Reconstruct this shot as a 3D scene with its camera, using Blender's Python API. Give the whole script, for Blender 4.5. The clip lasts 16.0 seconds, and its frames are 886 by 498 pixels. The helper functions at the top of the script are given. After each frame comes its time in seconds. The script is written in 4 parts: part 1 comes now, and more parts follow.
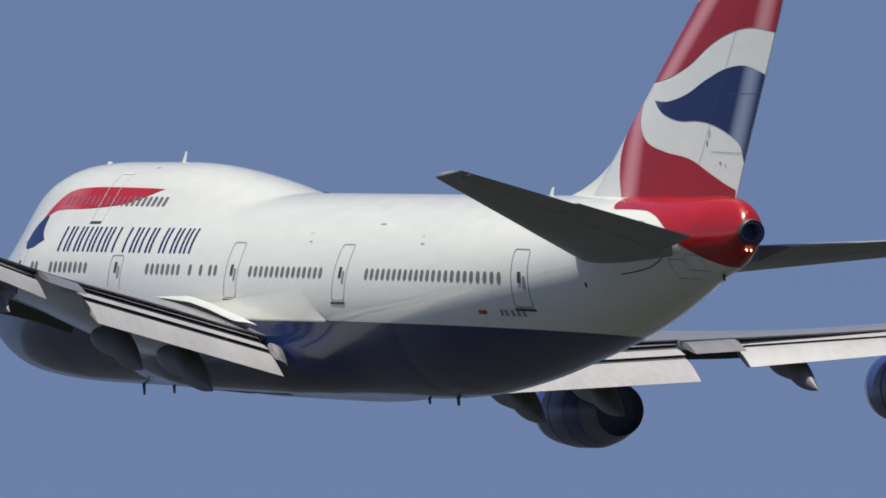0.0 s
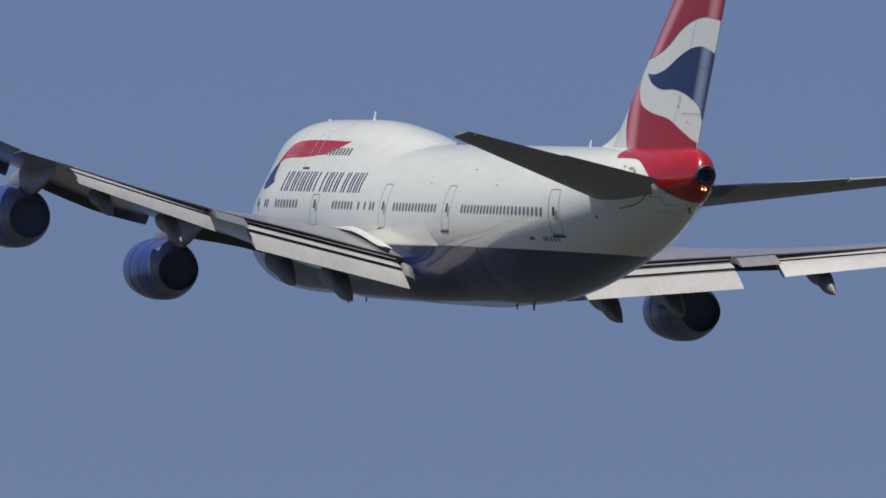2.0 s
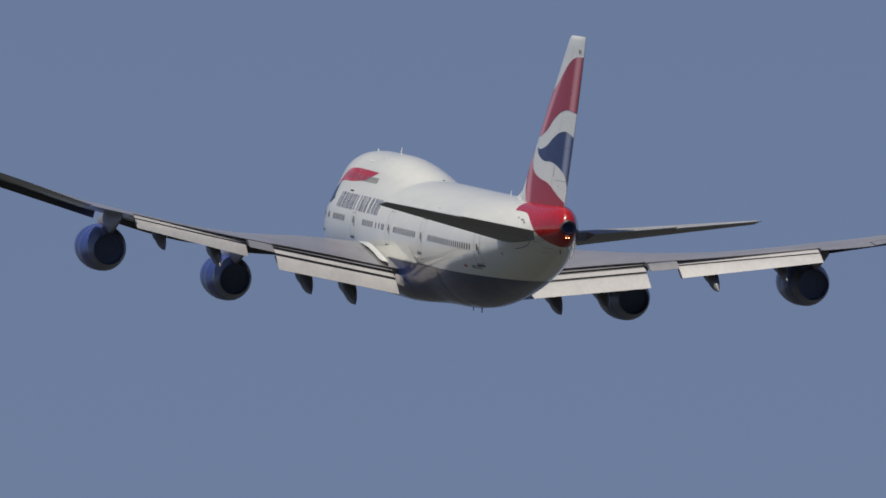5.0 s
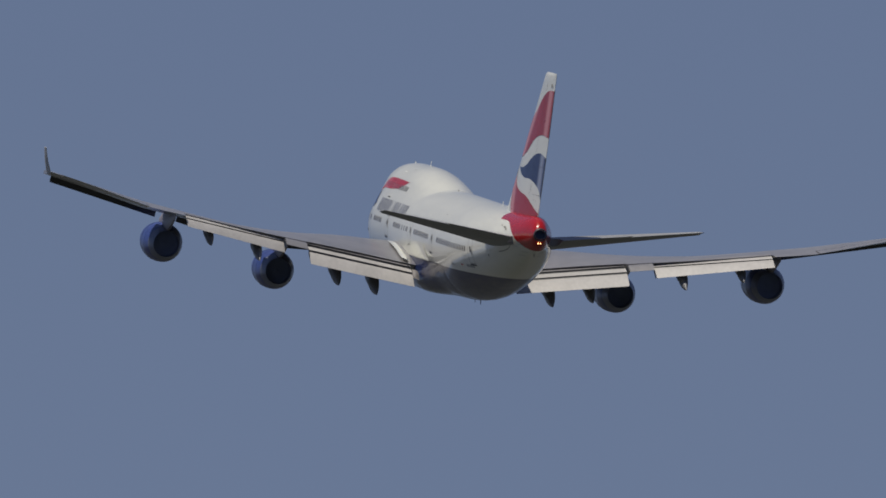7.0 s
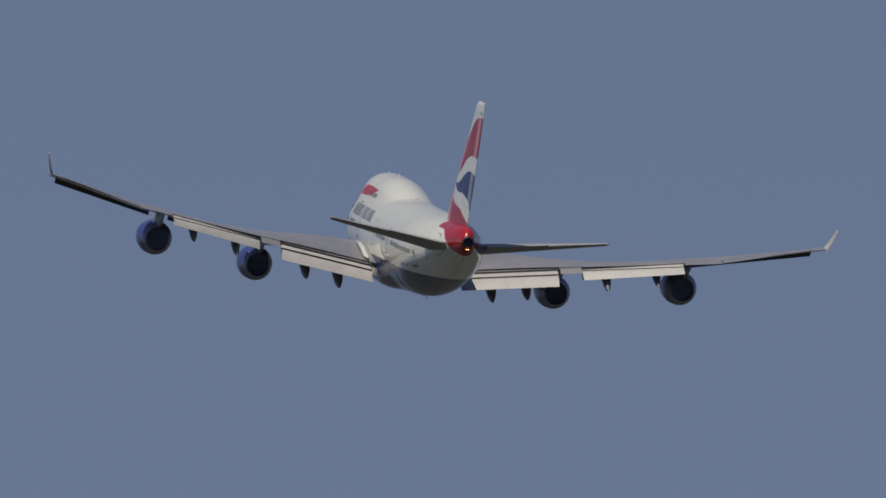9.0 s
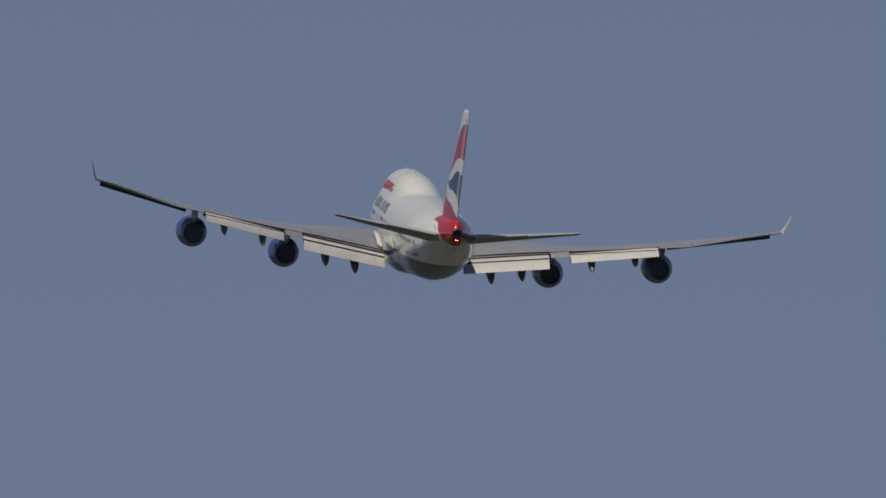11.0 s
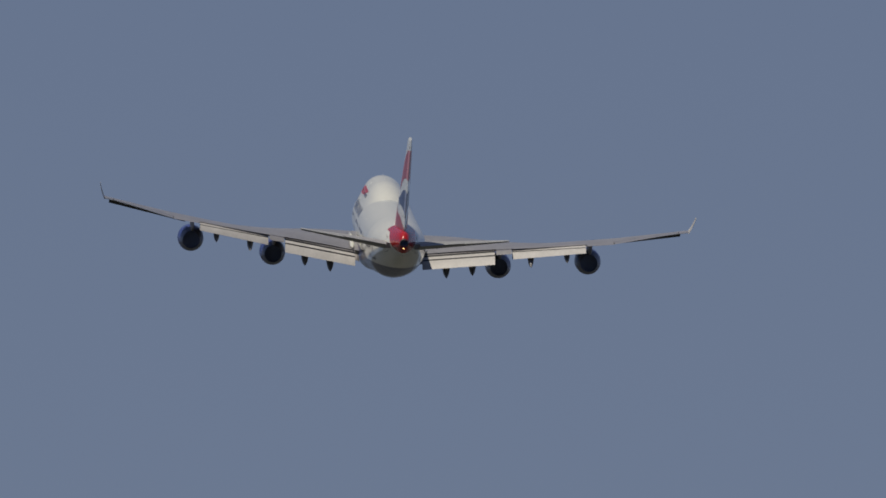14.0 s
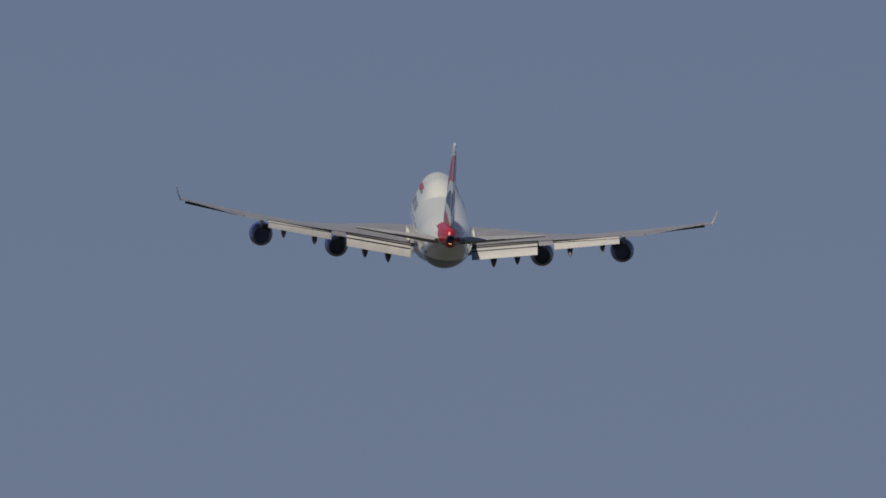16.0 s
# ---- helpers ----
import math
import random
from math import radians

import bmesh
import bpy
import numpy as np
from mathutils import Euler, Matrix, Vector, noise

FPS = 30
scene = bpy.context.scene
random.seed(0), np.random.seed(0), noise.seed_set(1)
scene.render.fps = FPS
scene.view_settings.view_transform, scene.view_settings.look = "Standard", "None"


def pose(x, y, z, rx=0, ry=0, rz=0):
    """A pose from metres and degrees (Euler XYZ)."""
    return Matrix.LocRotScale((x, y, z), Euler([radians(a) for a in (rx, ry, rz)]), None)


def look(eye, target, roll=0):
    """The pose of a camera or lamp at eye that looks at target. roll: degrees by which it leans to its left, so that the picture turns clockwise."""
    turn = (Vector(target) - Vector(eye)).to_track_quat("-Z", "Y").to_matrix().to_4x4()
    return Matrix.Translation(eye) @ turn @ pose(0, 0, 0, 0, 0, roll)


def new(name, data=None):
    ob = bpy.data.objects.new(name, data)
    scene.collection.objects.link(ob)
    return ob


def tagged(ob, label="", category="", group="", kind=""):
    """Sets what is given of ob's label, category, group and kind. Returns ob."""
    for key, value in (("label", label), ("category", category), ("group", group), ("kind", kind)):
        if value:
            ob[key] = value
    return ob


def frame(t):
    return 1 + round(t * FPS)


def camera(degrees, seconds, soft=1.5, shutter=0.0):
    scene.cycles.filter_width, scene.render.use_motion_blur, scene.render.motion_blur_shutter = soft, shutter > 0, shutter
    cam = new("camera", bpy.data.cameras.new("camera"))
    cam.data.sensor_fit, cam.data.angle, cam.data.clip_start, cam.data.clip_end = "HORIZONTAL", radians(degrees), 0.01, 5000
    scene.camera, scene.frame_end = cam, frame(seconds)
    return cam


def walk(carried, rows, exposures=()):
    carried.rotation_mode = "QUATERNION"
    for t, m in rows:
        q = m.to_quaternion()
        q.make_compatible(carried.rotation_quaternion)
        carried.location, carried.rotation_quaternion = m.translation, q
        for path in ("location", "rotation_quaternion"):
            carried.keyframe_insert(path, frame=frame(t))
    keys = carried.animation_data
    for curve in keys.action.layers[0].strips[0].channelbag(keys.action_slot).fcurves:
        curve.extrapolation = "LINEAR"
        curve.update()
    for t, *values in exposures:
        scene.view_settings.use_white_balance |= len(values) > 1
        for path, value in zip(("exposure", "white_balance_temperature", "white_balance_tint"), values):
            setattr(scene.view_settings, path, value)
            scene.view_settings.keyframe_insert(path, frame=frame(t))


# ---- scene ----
from mathutils.geometry import tessellate_polygon

cam = camera(3.2, 16.0, soft=1.65)
walk(cam, [
    (0.0, pose(0, 0, 1.7, 101.2686, 0, -13.5692)),
    (0.1, pose(0, 0, 1.7, 101.1417, 0, -13.2035)),
    (0.2, pose(0, 0, 1.7, 101.0228, 0, -12.8554)),
    (0.3, pose(0, 0, 1.7, 100.9370, 0, -12.5403)),
    (0.4, pose(0, 0, 1.7, 100.8873, 0, -12.2322)),
    (0.5, pose(0, 0, 1.7, 100.8441, 0, -11.9316)),
    (0.6, pose(0, 0, 1.7, 100.8085, 0, -11.6326)),
    (0.7, pose(0, 0, 1.7, 100.7543, 0, -11.3258)),
    (0.8, pose(0, 0, 1.7, 100.6712, 0, -11.0219)),
    (0.9, pose(0, 0, 1.7, 100.5817, 0, -10.7147)),
    (1.0, pose(0, 0, 1.7, 100.5005, 0, -10.4190)),
    (1.1, pose(0, 0, 1.7, 100.4204, 0, -10.1292)),
    (1.2, pose(0, 0, 1.7, 100.3287, 0, -9.8536)),
    (1.3, pose(0, 0, 1.7, 100.2218, 0, -9.5990)),
    (1.4, pose(0, 0, 1.7, 100.0969, 0, -9.3710)),
    (1.5, pose(0, 0, 1.7, 99.9568, 0, -9.1630)),
    (1.6, pose(0, 0, 1.7, 99.8291, 0, -8.9851)),
    (1.7, pose(0, 0, 1.7, 99.7003, 0, -8.8126)),
    (1.8, pose(0, 0, 1.7, 99.5727, 0, -8.6230)),
    (1.9, pose(0, 0, 1.7, 99.4553, 0, -8.4162)),
    (2.0, pose(0, 0, 1.7, 99.3566, 0, -8.1939)),
    (2.1, pose(0, 0, 1.7, 99.2770, 0, -7.9874)),
    (2.2, pose(0, 0, 1.7, 99.2103, 0, -7.7881)),
    (2.3, pose(0, 0, 1.7, 99.1420, 0, -7.5908)),
    (2.4, pose(0, 0, 1.7, 99.0638, 0, -7.3982)),
    (2.5, pose(0, 0, 1.7, 98.9941, 0, -7.2032)),
    (2.6, pose(0, 0, 1.7, 98.9216, 0, -7.0322)),
    (2.7, pose(0, 0, 1.7, 98.8572, 0, -6.8583)),
    (2.8, pose(0, 0, 1.7, 98.7940, 0, -6.7001)),
    (2.9, pose(0, 0, 1.7, 98.7293, 0, -6.5402)),
    (3.0, pose(0, 0, 1.7, 98.6570, 0, -6.3864)),
    (3.1, pose(0, 0, 1.7, 98.5909, 0, -6.2579)),
    (3.2, pose(0, 0, 1.7, 98.5367, 0, -6.1437)),
    (3.3, pose(0, 0, 1.7, 98.5008, 0, -6.0418)),
    (3.4, pose(0, 0, 1.7, 98.4714, 0, -5.9289)),
    (3.5, pose(0, 0, 1.7, 98.4489, 0, -5.8009)),
    (3.6, pose(0, 0, 1.7, 98.4212, 0, -5.6739)),
    (3.7, pose(0, 0, 1.7, 98.3950, 0, -5.5428)),
    (3.8, pose(0, 0, 1.7, 98.3667, 0, -5.4205)),
    (3.9, pose(0, 0, 1.7, 98.3365, 0, -5.2981)),
    (4.0, pose(0, 0, 1.7, 98.3021, 0, -5.1691)),
    (4.2, pose(0, 0, 1.7, 98.2283, 0, -4.9503)),
    (4.3, pose(0, 0, 1.7, 98.1816, 0, -4.8470)),
    (4.5, pose(0, 0, 1.7, 98.0959, 0, -4.6277)),
    (4.7, pose(0, 0, 1.7, 98.0445, 0, -4.4440)),
    (4.8, pose(0, 0, 1.7, 98.0260, 0, -4.3528)),
    (5.0, pose(0, 0, 1.7, 97.9292, 0, -4.1670)),
    (5.2, pose(0, 0, 1.7, 97.8732, 0, -3.9914)),
    (7.3, pose(0, 0, 1.7, 97.1901, 0, -2.3758)),
    (7.5, pose(0, 0, 1.7, 97.1631, 0, -2.3151)),
    (7.7, pose(0, 0, 1.7, 97.1393, 0, -2.2586)),
    (7.8, pose(0, 0, 1.7, 97.1147, 0, -2.2207)),
    (8.0, pose(0, 0, 1.7, 97.0673, 0, -2.1328)),
    (8.2, pose(0, 0, 1.7, 97.0002, 0, -2.0449)),
    (8.3, pose(0, 0, 1.7, 96.9654, 0, -1.9864)),
    (8.5, pose(0, 0, 1.7, 96.8878, 0, -1.8716)),
    (8.7, pose(0, 0, 1.7, 96.8315, 0, -1.7514)),
    (10.8, pose(0, 0, 1.7, 96.3564, 0, -0.9344)),
    (11.0, pose(0, 0, 1.7, 96.3188, 0, -0.8511)),
    (11.2, pose(0, 0, 1.7, 96.2695, 0, -0.7857)),
    (11.5, pose(0, 0, 1.7, 96.2199, 0, -0.7168)),
    (11.7, pose(0, 0, 1.7, 96.1747, 0, -0.6796)),
    (12.0, pose(0, 0, 1.7, 96.1519, 0, -0.6409)),
    (12.2, pose(0, 0, 1.7, 96.1320, 0, -0.6171)),
    (12.5, pose(0, 0, 1.7, 96.1015, 0, -0.5864)),
    (12.7, pose(0, 0, 1.7, 96.0692, 0, -0.5604)),
    (13.0, pose(0, 0, 1.7, 96.0096, 0, -0.5003)),
    (13.2, pose(0, 0, 1.7, 95.9925, 0, -0.4684)),
    (13.5, pose(0, 0, 1.7, 95.9673, 0, -0.4387)),
    (13.7, pose(0, 0, 1.7, 95.9127, 0, -0.4160)),
    (14.0, pose(0, 0, 1.7, 95.8813, 0, -0.3814)),
    (14.2, pose(0, 0, 1.7, 95.8245, 0, -0.3200)),
    (14.5, pose(0, 0, 1.7, 95.8020, 0, -0.2643)),
    (14.7, pose(0, 0, 1.7, 95.7887, 0, -0.2483)),
    (15.0, pose(0, 0, 1.7, 95.7843, 0, -0.2110)),
    (15.5, pose(0, 0, 1.7, 95.7252, 0, -0.1147)),
    (16.0, pose(0, 0, 1.7, 95.6247, 0, 0.0117)),
], [(0.0, 0.15, 6310, 11), (1.0, 0.03, 6330, 10.5), (2.0, 0.01, 6330, 11), (3.0, 0.01, 6360, 10.5), (3.5, -0.02, 6460, 11), (4.0, -0.02, 6550, 11.5), (5.0, -0.09, 6580, 12),
    (7.5, -0.30, 6700, 11), (8.5, -0.31, 6760, 11), (11.0, -0.32, 6940, 10.5), (13.0, -0.32, 6960, 10.5), (16.0, -0.33, 6970, 10.5)])

# ---- sky, sun, exposure ----
SUN_EL, SUN_AZ = radians(71.5), radians(249)   # azimuth clockwise from +Y
world = bpy.data.worlds.new("sky")
scene.world = world
world.use_nodes = True
wn = world.node_tree.nodes
sky = wn.new("ShaderNodeTexSky")
sky.sky_type, sky.sun_disc = "NISHITA", False
sky.sun_elevation, sky.sun_rotation = SUN_EL, SUN_AZ
sky.altitude, sky.air_density, sky.dust_density, sky.ozone_density = 10, 0.85, 0.1, 3.0
tint = wn.new("ShaderNodeVectorMath")
tint.operation = "MULTIPLY"
tint.inputs[1].default_value = (1.06, 0.94, 1.045)
world.node_tree.links.new(sky.outputs[0], tint.inputs[0])
# a hazy summer sky that pales only slowly towards the horizon
way = wn.new("ShaderNodeTexCoord")
flat = wn.new("ShaderNodeVectorMath")
flat.operation = "MULTIPLY_ADD"
flat.inputs[1].default_value, flat.inputs[2].default_value = (1, 1, 0.42), (0, 0, 0.0835)
unit = wn.new("ShaderNodeVectorMath")
unit.operation = "NORMALIZE"
world.node_tree.links.new(way.outputs["Generated"], flat.inputs[0])
world.node_tree.links.new(flat.outputs[0], unit.inputs[0])
world.node_tree.links.new(unit.outputs[0], sky.inputs[0])
world.node_tree.links.new(tint.outputs[0], wn["Background"].inputs[0])
wn["Background"].inputs[1].default_value = 0.0565
sun = new("sun", bpy.data.lights.new("sun", "SUN"))
sun.data.energy, sun.data.angle, sun.data.color = 4.4, radians(0.53), (1.0, 0.96, 0.85)
sun_way = Vector((math.sin(SUN_AZ) * math.cos(SUN_EL), math.cos(SUN_AZ) * math.cos(SUN_EL), math.sin(SUN_EL)))
sun.matrix_world = look(sun_way * 50, (0, 0, 0))


# ---- materials ----
def shade(name, color, rough=0.4, metal=0.0, coat=0.0, vary=0.12, fine=3.0, broad=0.25, bump=0.0, streak=1.0, glow=None, spec=0.5, gloss=0.12):
    """Painted or bare metal skin: broad fading, fine grime drawn out along the airflow, uneven gloss."""
    m = bpy.data.materials.new(name)
    m.use_nodes = True
    n, l = m.node_tree.nodes, m.node_tree.links
    b = n["Principled BSDF"]
    b.inputs["Metallic"].default_value = metal
    b.inputs["Coat Weight"].default_value = coat
    b.inputs["Coat Roughness"].default_value = gloss
    b.inputs["Specular IOR Level"].default_value = spec
    co = n.new("ShaderNodeTexCoord")
    mp = n.new("ShaderNodeMapping")
    mp.inputs["Scale"].default_value = (1.0 / streak, 1.0, 1.0)
    l.new(co.outputs["Object"], mp.inputs["Vector"])
    a = n.new("ShaderNodeTexNoise")
    a.inputs["Scale"].default_value, a.inputs["Detail"].default_value = broad, 3.0
    f = n.new("ShaderNodeTexNoise")
    f.inputs["Scale"].default_value, f.inputs["Detail"].default_value = fine, 6.0
    for t in (a, f):
        l.new(mp.outputs["Vector"], t.inputs["Vector"])
    s = n.new("ShaderNodeMath")
    s.operation = "ADD"
    l.new(a.outputs[0], s.inputs[0])
    l.new(f.outputs[0], s.inputs[1])
    r = n.new("ShaderNodeMapRange")
    r.inputs["From Min"].default_value, r.inputs["From Max"].default_value = 0.7, 1.3
    r.inputs["To Min"].default_value, r.inputs["To Max"].default_value = 1 - vary, 1 + vary * 0.35
    l.new(s.outputs[0], r.inputs["Value"])
    x = n.new("ShaderNodeVectorMath")
    x.operation = "SCALE"
    x.inputs[0].default_value = color
    l.new(r.outputs[0], x.inputs["Scale"])
    l.new(x.outputs[0], b.inputs["Base Color"])
    g = n.new("ShaderNodeMapRange")
    g.inputs["To Min"].default_value, g.inputs["To Max"].default_value = max(rough - 0.08, 0.02), rough + 0.1
    l.new(f.outputs[0], g.inputs["Value"])
    l.new(g.outputs[0], b.inputs["Roughness"])
    if bump:
        u = n.new("ShaderNodeBump")
        u.inputs["Strength"].default_value, u.inputs["Distance"].default_value = bump, 0.02
        l.new(f.outputs[0], u.inputs["Height"])
        l.new(u.outputs[0], b.inputs["Normal"])
    if glow:
        b.inputs["Emission Color"].default_value = (*glow[0], 1)
        b.inputs["Emission Strength"].default_value = glow[1]
    return m


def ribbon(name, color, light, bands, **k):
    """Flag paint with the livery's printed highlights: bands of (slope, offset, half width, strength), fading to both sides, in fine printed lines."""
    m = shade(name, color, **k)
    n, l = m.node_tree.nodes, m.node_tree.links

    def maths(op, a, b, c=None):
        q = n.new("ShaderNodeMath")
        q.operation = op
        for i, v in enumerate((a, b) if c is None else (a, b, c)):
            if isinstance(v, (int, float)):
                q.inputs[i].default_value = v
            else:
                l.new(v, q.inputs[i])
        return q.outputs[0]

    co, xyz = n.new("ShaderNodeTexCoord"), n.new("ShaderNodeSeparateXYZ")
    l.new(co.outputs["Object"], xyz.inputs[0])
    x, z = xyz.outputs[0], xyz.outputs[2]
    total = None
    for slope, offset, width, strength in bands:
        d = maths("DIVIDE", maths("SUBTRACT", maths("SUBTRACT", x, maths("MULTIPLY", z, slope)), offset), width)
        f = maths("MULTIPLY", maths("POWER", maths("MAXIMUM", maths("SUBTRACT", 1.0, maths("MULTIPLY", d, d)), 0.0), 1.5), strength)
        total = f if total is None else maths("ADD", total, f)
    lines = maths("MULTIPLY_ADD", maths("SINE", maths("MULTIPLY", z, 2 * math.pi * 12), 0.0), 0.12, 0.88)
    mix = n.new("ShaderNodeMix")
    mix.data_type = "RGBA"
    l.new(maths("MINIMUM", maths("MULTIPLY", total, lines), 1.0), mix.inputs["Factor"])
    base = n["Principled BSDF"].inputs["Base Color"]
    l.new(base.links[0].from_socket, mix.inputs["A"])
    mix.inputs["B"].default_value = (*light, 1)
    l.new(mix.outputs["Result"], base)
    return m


WHITE = shade("white_paint", (0.81, 0.805, 0.715), 0.32, coat=0.8, gloss=0.05, vary=0.05, broad=0.12, fine=2.5, streak=3, bump=0.008)
BLUE = shade("navy_paint", (0.010, 0.024, 0.108), 0.3, coat=0.3, gloss=0.06, spec=0.15, vary=0.3, broad=0.2, fine=1.5, streak=3, bump=0.008)
NACELLE = shade("nacelle_blue_paint", (0.033, 0.060, 0.235), 0.42, coat=0.35, gloss=0.2, vary=0.25, broad=0.6, fine=4, streak=2)
RED = shade("red_paint", (0.41, 0.011, 0.013), 0.25, spec=0.3, coat=0.6, gloss=0.06, vary=0.07, broad=0.3, fine=2, streak=2)
GREY = shade("wing_grey_paint", (0.235, 0.228, 0.236), 0.42, coat=0.5, gloss=0.15, vary=0.2, broad=0.35, fine=2.0)
PALE = shade("flap_pale_paint", (0.44, 0.425, 0.415), 0.5, vary=0.13, broad=0.8, fine=4.0, streak=4)
DULL = shade("stabiliser_grey_paint", (0.31, 0.315, 0.325), 0.45, vary=0.2, broad=0.35, fine=2.0)
PYLON = shade("pylon_grey_paint", (0.28, 0.26, 0.29), 0.45, vary=0.2, broad=0.6, fine=3)
CANOE = shade("fairing_grey_paint", (0.20, 0.20, 0.21), 0.45, vary=0.25, broad=0.5, fine=3)
FLAG = dict(rough=0.3, spec=0.2, coat=0.3, gloss=0.06, vary=0.09, broad=0.3, fine=2, streak=2)
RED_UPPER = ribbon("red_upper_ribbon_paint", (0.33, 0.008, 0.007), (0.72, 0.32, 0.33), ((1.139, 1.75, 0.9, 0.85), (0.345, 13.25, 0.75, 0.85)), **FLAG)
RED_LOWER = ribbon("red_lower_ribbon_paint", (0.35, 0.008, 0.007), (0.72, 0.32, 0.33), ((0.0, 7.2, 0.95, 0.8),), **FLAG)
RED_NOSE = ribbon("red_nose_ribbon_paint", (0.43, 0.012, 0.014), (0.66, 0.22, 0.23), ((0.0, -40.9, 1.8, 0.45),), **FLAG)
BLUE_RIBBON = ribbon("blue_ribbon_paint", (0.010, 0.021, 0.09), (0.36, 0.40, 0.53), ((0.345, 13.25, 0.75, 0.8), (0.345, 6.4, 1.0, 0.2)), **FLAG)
# dark grey of small parts, and of the shade painted into the flap slots
DARKGREY = shade("dark_grey_composite_and_slot_shade", (0.042, 0.046, 0.058), 0.5, vary=0.3, broad=0.6, fine=4)
METAL = shade("bare_metal", (0.55, 0.55, 0.56), 0.3, metal=1.0, vary=0.2, broad=1.0, fine=6)
# soot with distance haze put into its colour, paler and bluer
HAZED_SOOT = shade("hazed_sooty_metal", (0.17, 0.21, 0.34), 0.8, metal=0.0, vary=0.12, broad=0.8, fine=3)
SEAM = shade("panel_seam", (0.30, 0.30, 0.30), 0.6, vary=0.2)
HINGE = shade("hinge_gap", (0.10, 0.095, 0.095), 0.7, vary=0.2)
GRIME = shade("oily_grime", (0.33, 0.315, 0.28), 0.6, vary=0.35, broad=1.5, fine=6)
FAINT = shade("skin_joint", (0.67, 0.67, 0.635), 0.5, vary=0.2)
SCUFF = shade("worn_sill", (0.06, 0.06, 0.065), 0.5, vary=0.3)
PANE = shade("window_pane", (0.19, 0.175, 0.17), 0.18, vary=0.25, fine=8)
TINTED = shade("pane_in_red_stripe", (0.36, 0.07, 0.085), 0.2, vary=0.2, fine=8)
LAMP = shade("tail_lamp", (1.0, 0.8, 0.5), 0.3, glow=((1.0, 0.62, 0.25), 7.0))


def ground_material():
    m = bpy.data.materials.new("grass_and_concrete")
    m.use_nodes = True
    n, l = m.node_tree.nodes, m.node_tree.links
    b = n["Principled BSDF"]
    b.inputs["Roughness"].default_value = 0.95
    co = n.new("ShaderNodeTexCoord")
    a = n.new("ShaderNodeTexNoise")
    a.inputs["Scale"].default_value, a.inputs["Detail"].default_value = 0.004, 5.0
    l.new(co.outputs["Object"], a.inputs["Vector"])
    r = n.new("ShaderNodeValToRGB")
    r.color_ramp.elements[0].position, r.color_ramp.elements[0].color = 0.42, (0.021, 0.025, 0.021, 1)
    r.color_ramp.elements[1].position, r.color_ramp.elements[1].color = 0.6, (0.044, 0.044, 0.04, 1)
    l.new(a.outputs[0], r.inputs[0])
    l.new(r.outputs[0], b.inputs["Base Color"])
    return m


# ---- ground ----
bm = bmesh.new()
bmesh.ops.create_circle(bm, cap_ends=True, segments=96, radius=20000)
me = bpy.data.meshes.new("ground")
bm.to_mesh(me)
bm.free()
me.materials.append(ground_material())
tagged(new("ground", me), "flat airfield ground of grass and concrete", "ground", kind="structure")

# ---- the airliner: x aft from the nose, y to starboard, z up from the cabin's axis ----
ORIGIN = Vector((52.0, 0.0, 1.0))
plane = tagged(new("airliner"), "white four-engined jumbo airliner with navy belly, flaps lowered, climbing", "airplane")


def part(name, bm, material, parent, label="", smooth=True, sharp=35):
    """Links a bmesh, in the airliner's coordinates, as one mesh under a thing or a part."""
    bmesh.ops.translate(bm, vec=-ORIGIN, verts=bm.verts)
    bmesh.ops.recalc_face_normals(bm, faces=bm.faces)
    for f in bm.faces:
        f.smooth = smooth
    for e in bm.edges:
        if len(e.link_faces) == 2 and e.calc_face_angle(0) > radians(sharp):
            e.smooth = False
    me = bpy.data.meshes.new(name)
    bm.to_mesh(me)
    bm.free()
    me.materials.append(material)
    ob = new(name, me)
    ob.parent = parent
    return tagged(ob, label)


def smoothstep(a, b, x):
    t = min(max((x - a) / (b - a), 0), 1)
    return t * t * (3 - 2 * t)


def curve(points):
    """A smooth function through (x, value) points (monotone cubic)."""
    xs = [p[0] for p in points]
    ys = [p[1] for p in points]
    d = [(ys[i + 1] - ys[i]) / (xs[i + 1] - xs[i]) for i in range(len(xs) - 1)]
    m = [d[0]] + [0 if d[i] * d[i + 1] <= 0 else 2 * d[i] * d[i + 1] / (d[i] + d[i + 1]) for i in range(len(d) - 1)] + [d[-1]]

    def f(x):
        if x <= xs[0]:
            return ys[0]
        if x >= xs[-1]:
            return ys[-1]
        i = max(k for k in range(len(xs) - 1) if xs[k] <= x)
        h = xs[i + 1] - xs[i]
        t = (x - xs[i]) / h
        return ((1 + 2 * t) * (1 - t) ** 2 * ys[i] + t * (1 - t) ** 2 * h * m[i] + t * t * (3 - 2 * t) * ys[i + 1] + t * t * (t - 1) * h * m[i + 1])
    return f


# fuselage lines: crown of the main lobe, keel, half width; crown and radius of the upper-deck lobe
CROWN = curve([(0, -0.80), (0.5, 0.1), (1.5, 0.9), (3, 1.6), (5, 2.35), (8, 3.05), (11, 3.4), (16, 3.56), (60, 3.58), (66, 3.60), (66.9, 3.55), (67.7, 3.36), (68.15, 3.10), (68.35, 2.90), (68.46, 2.74)])
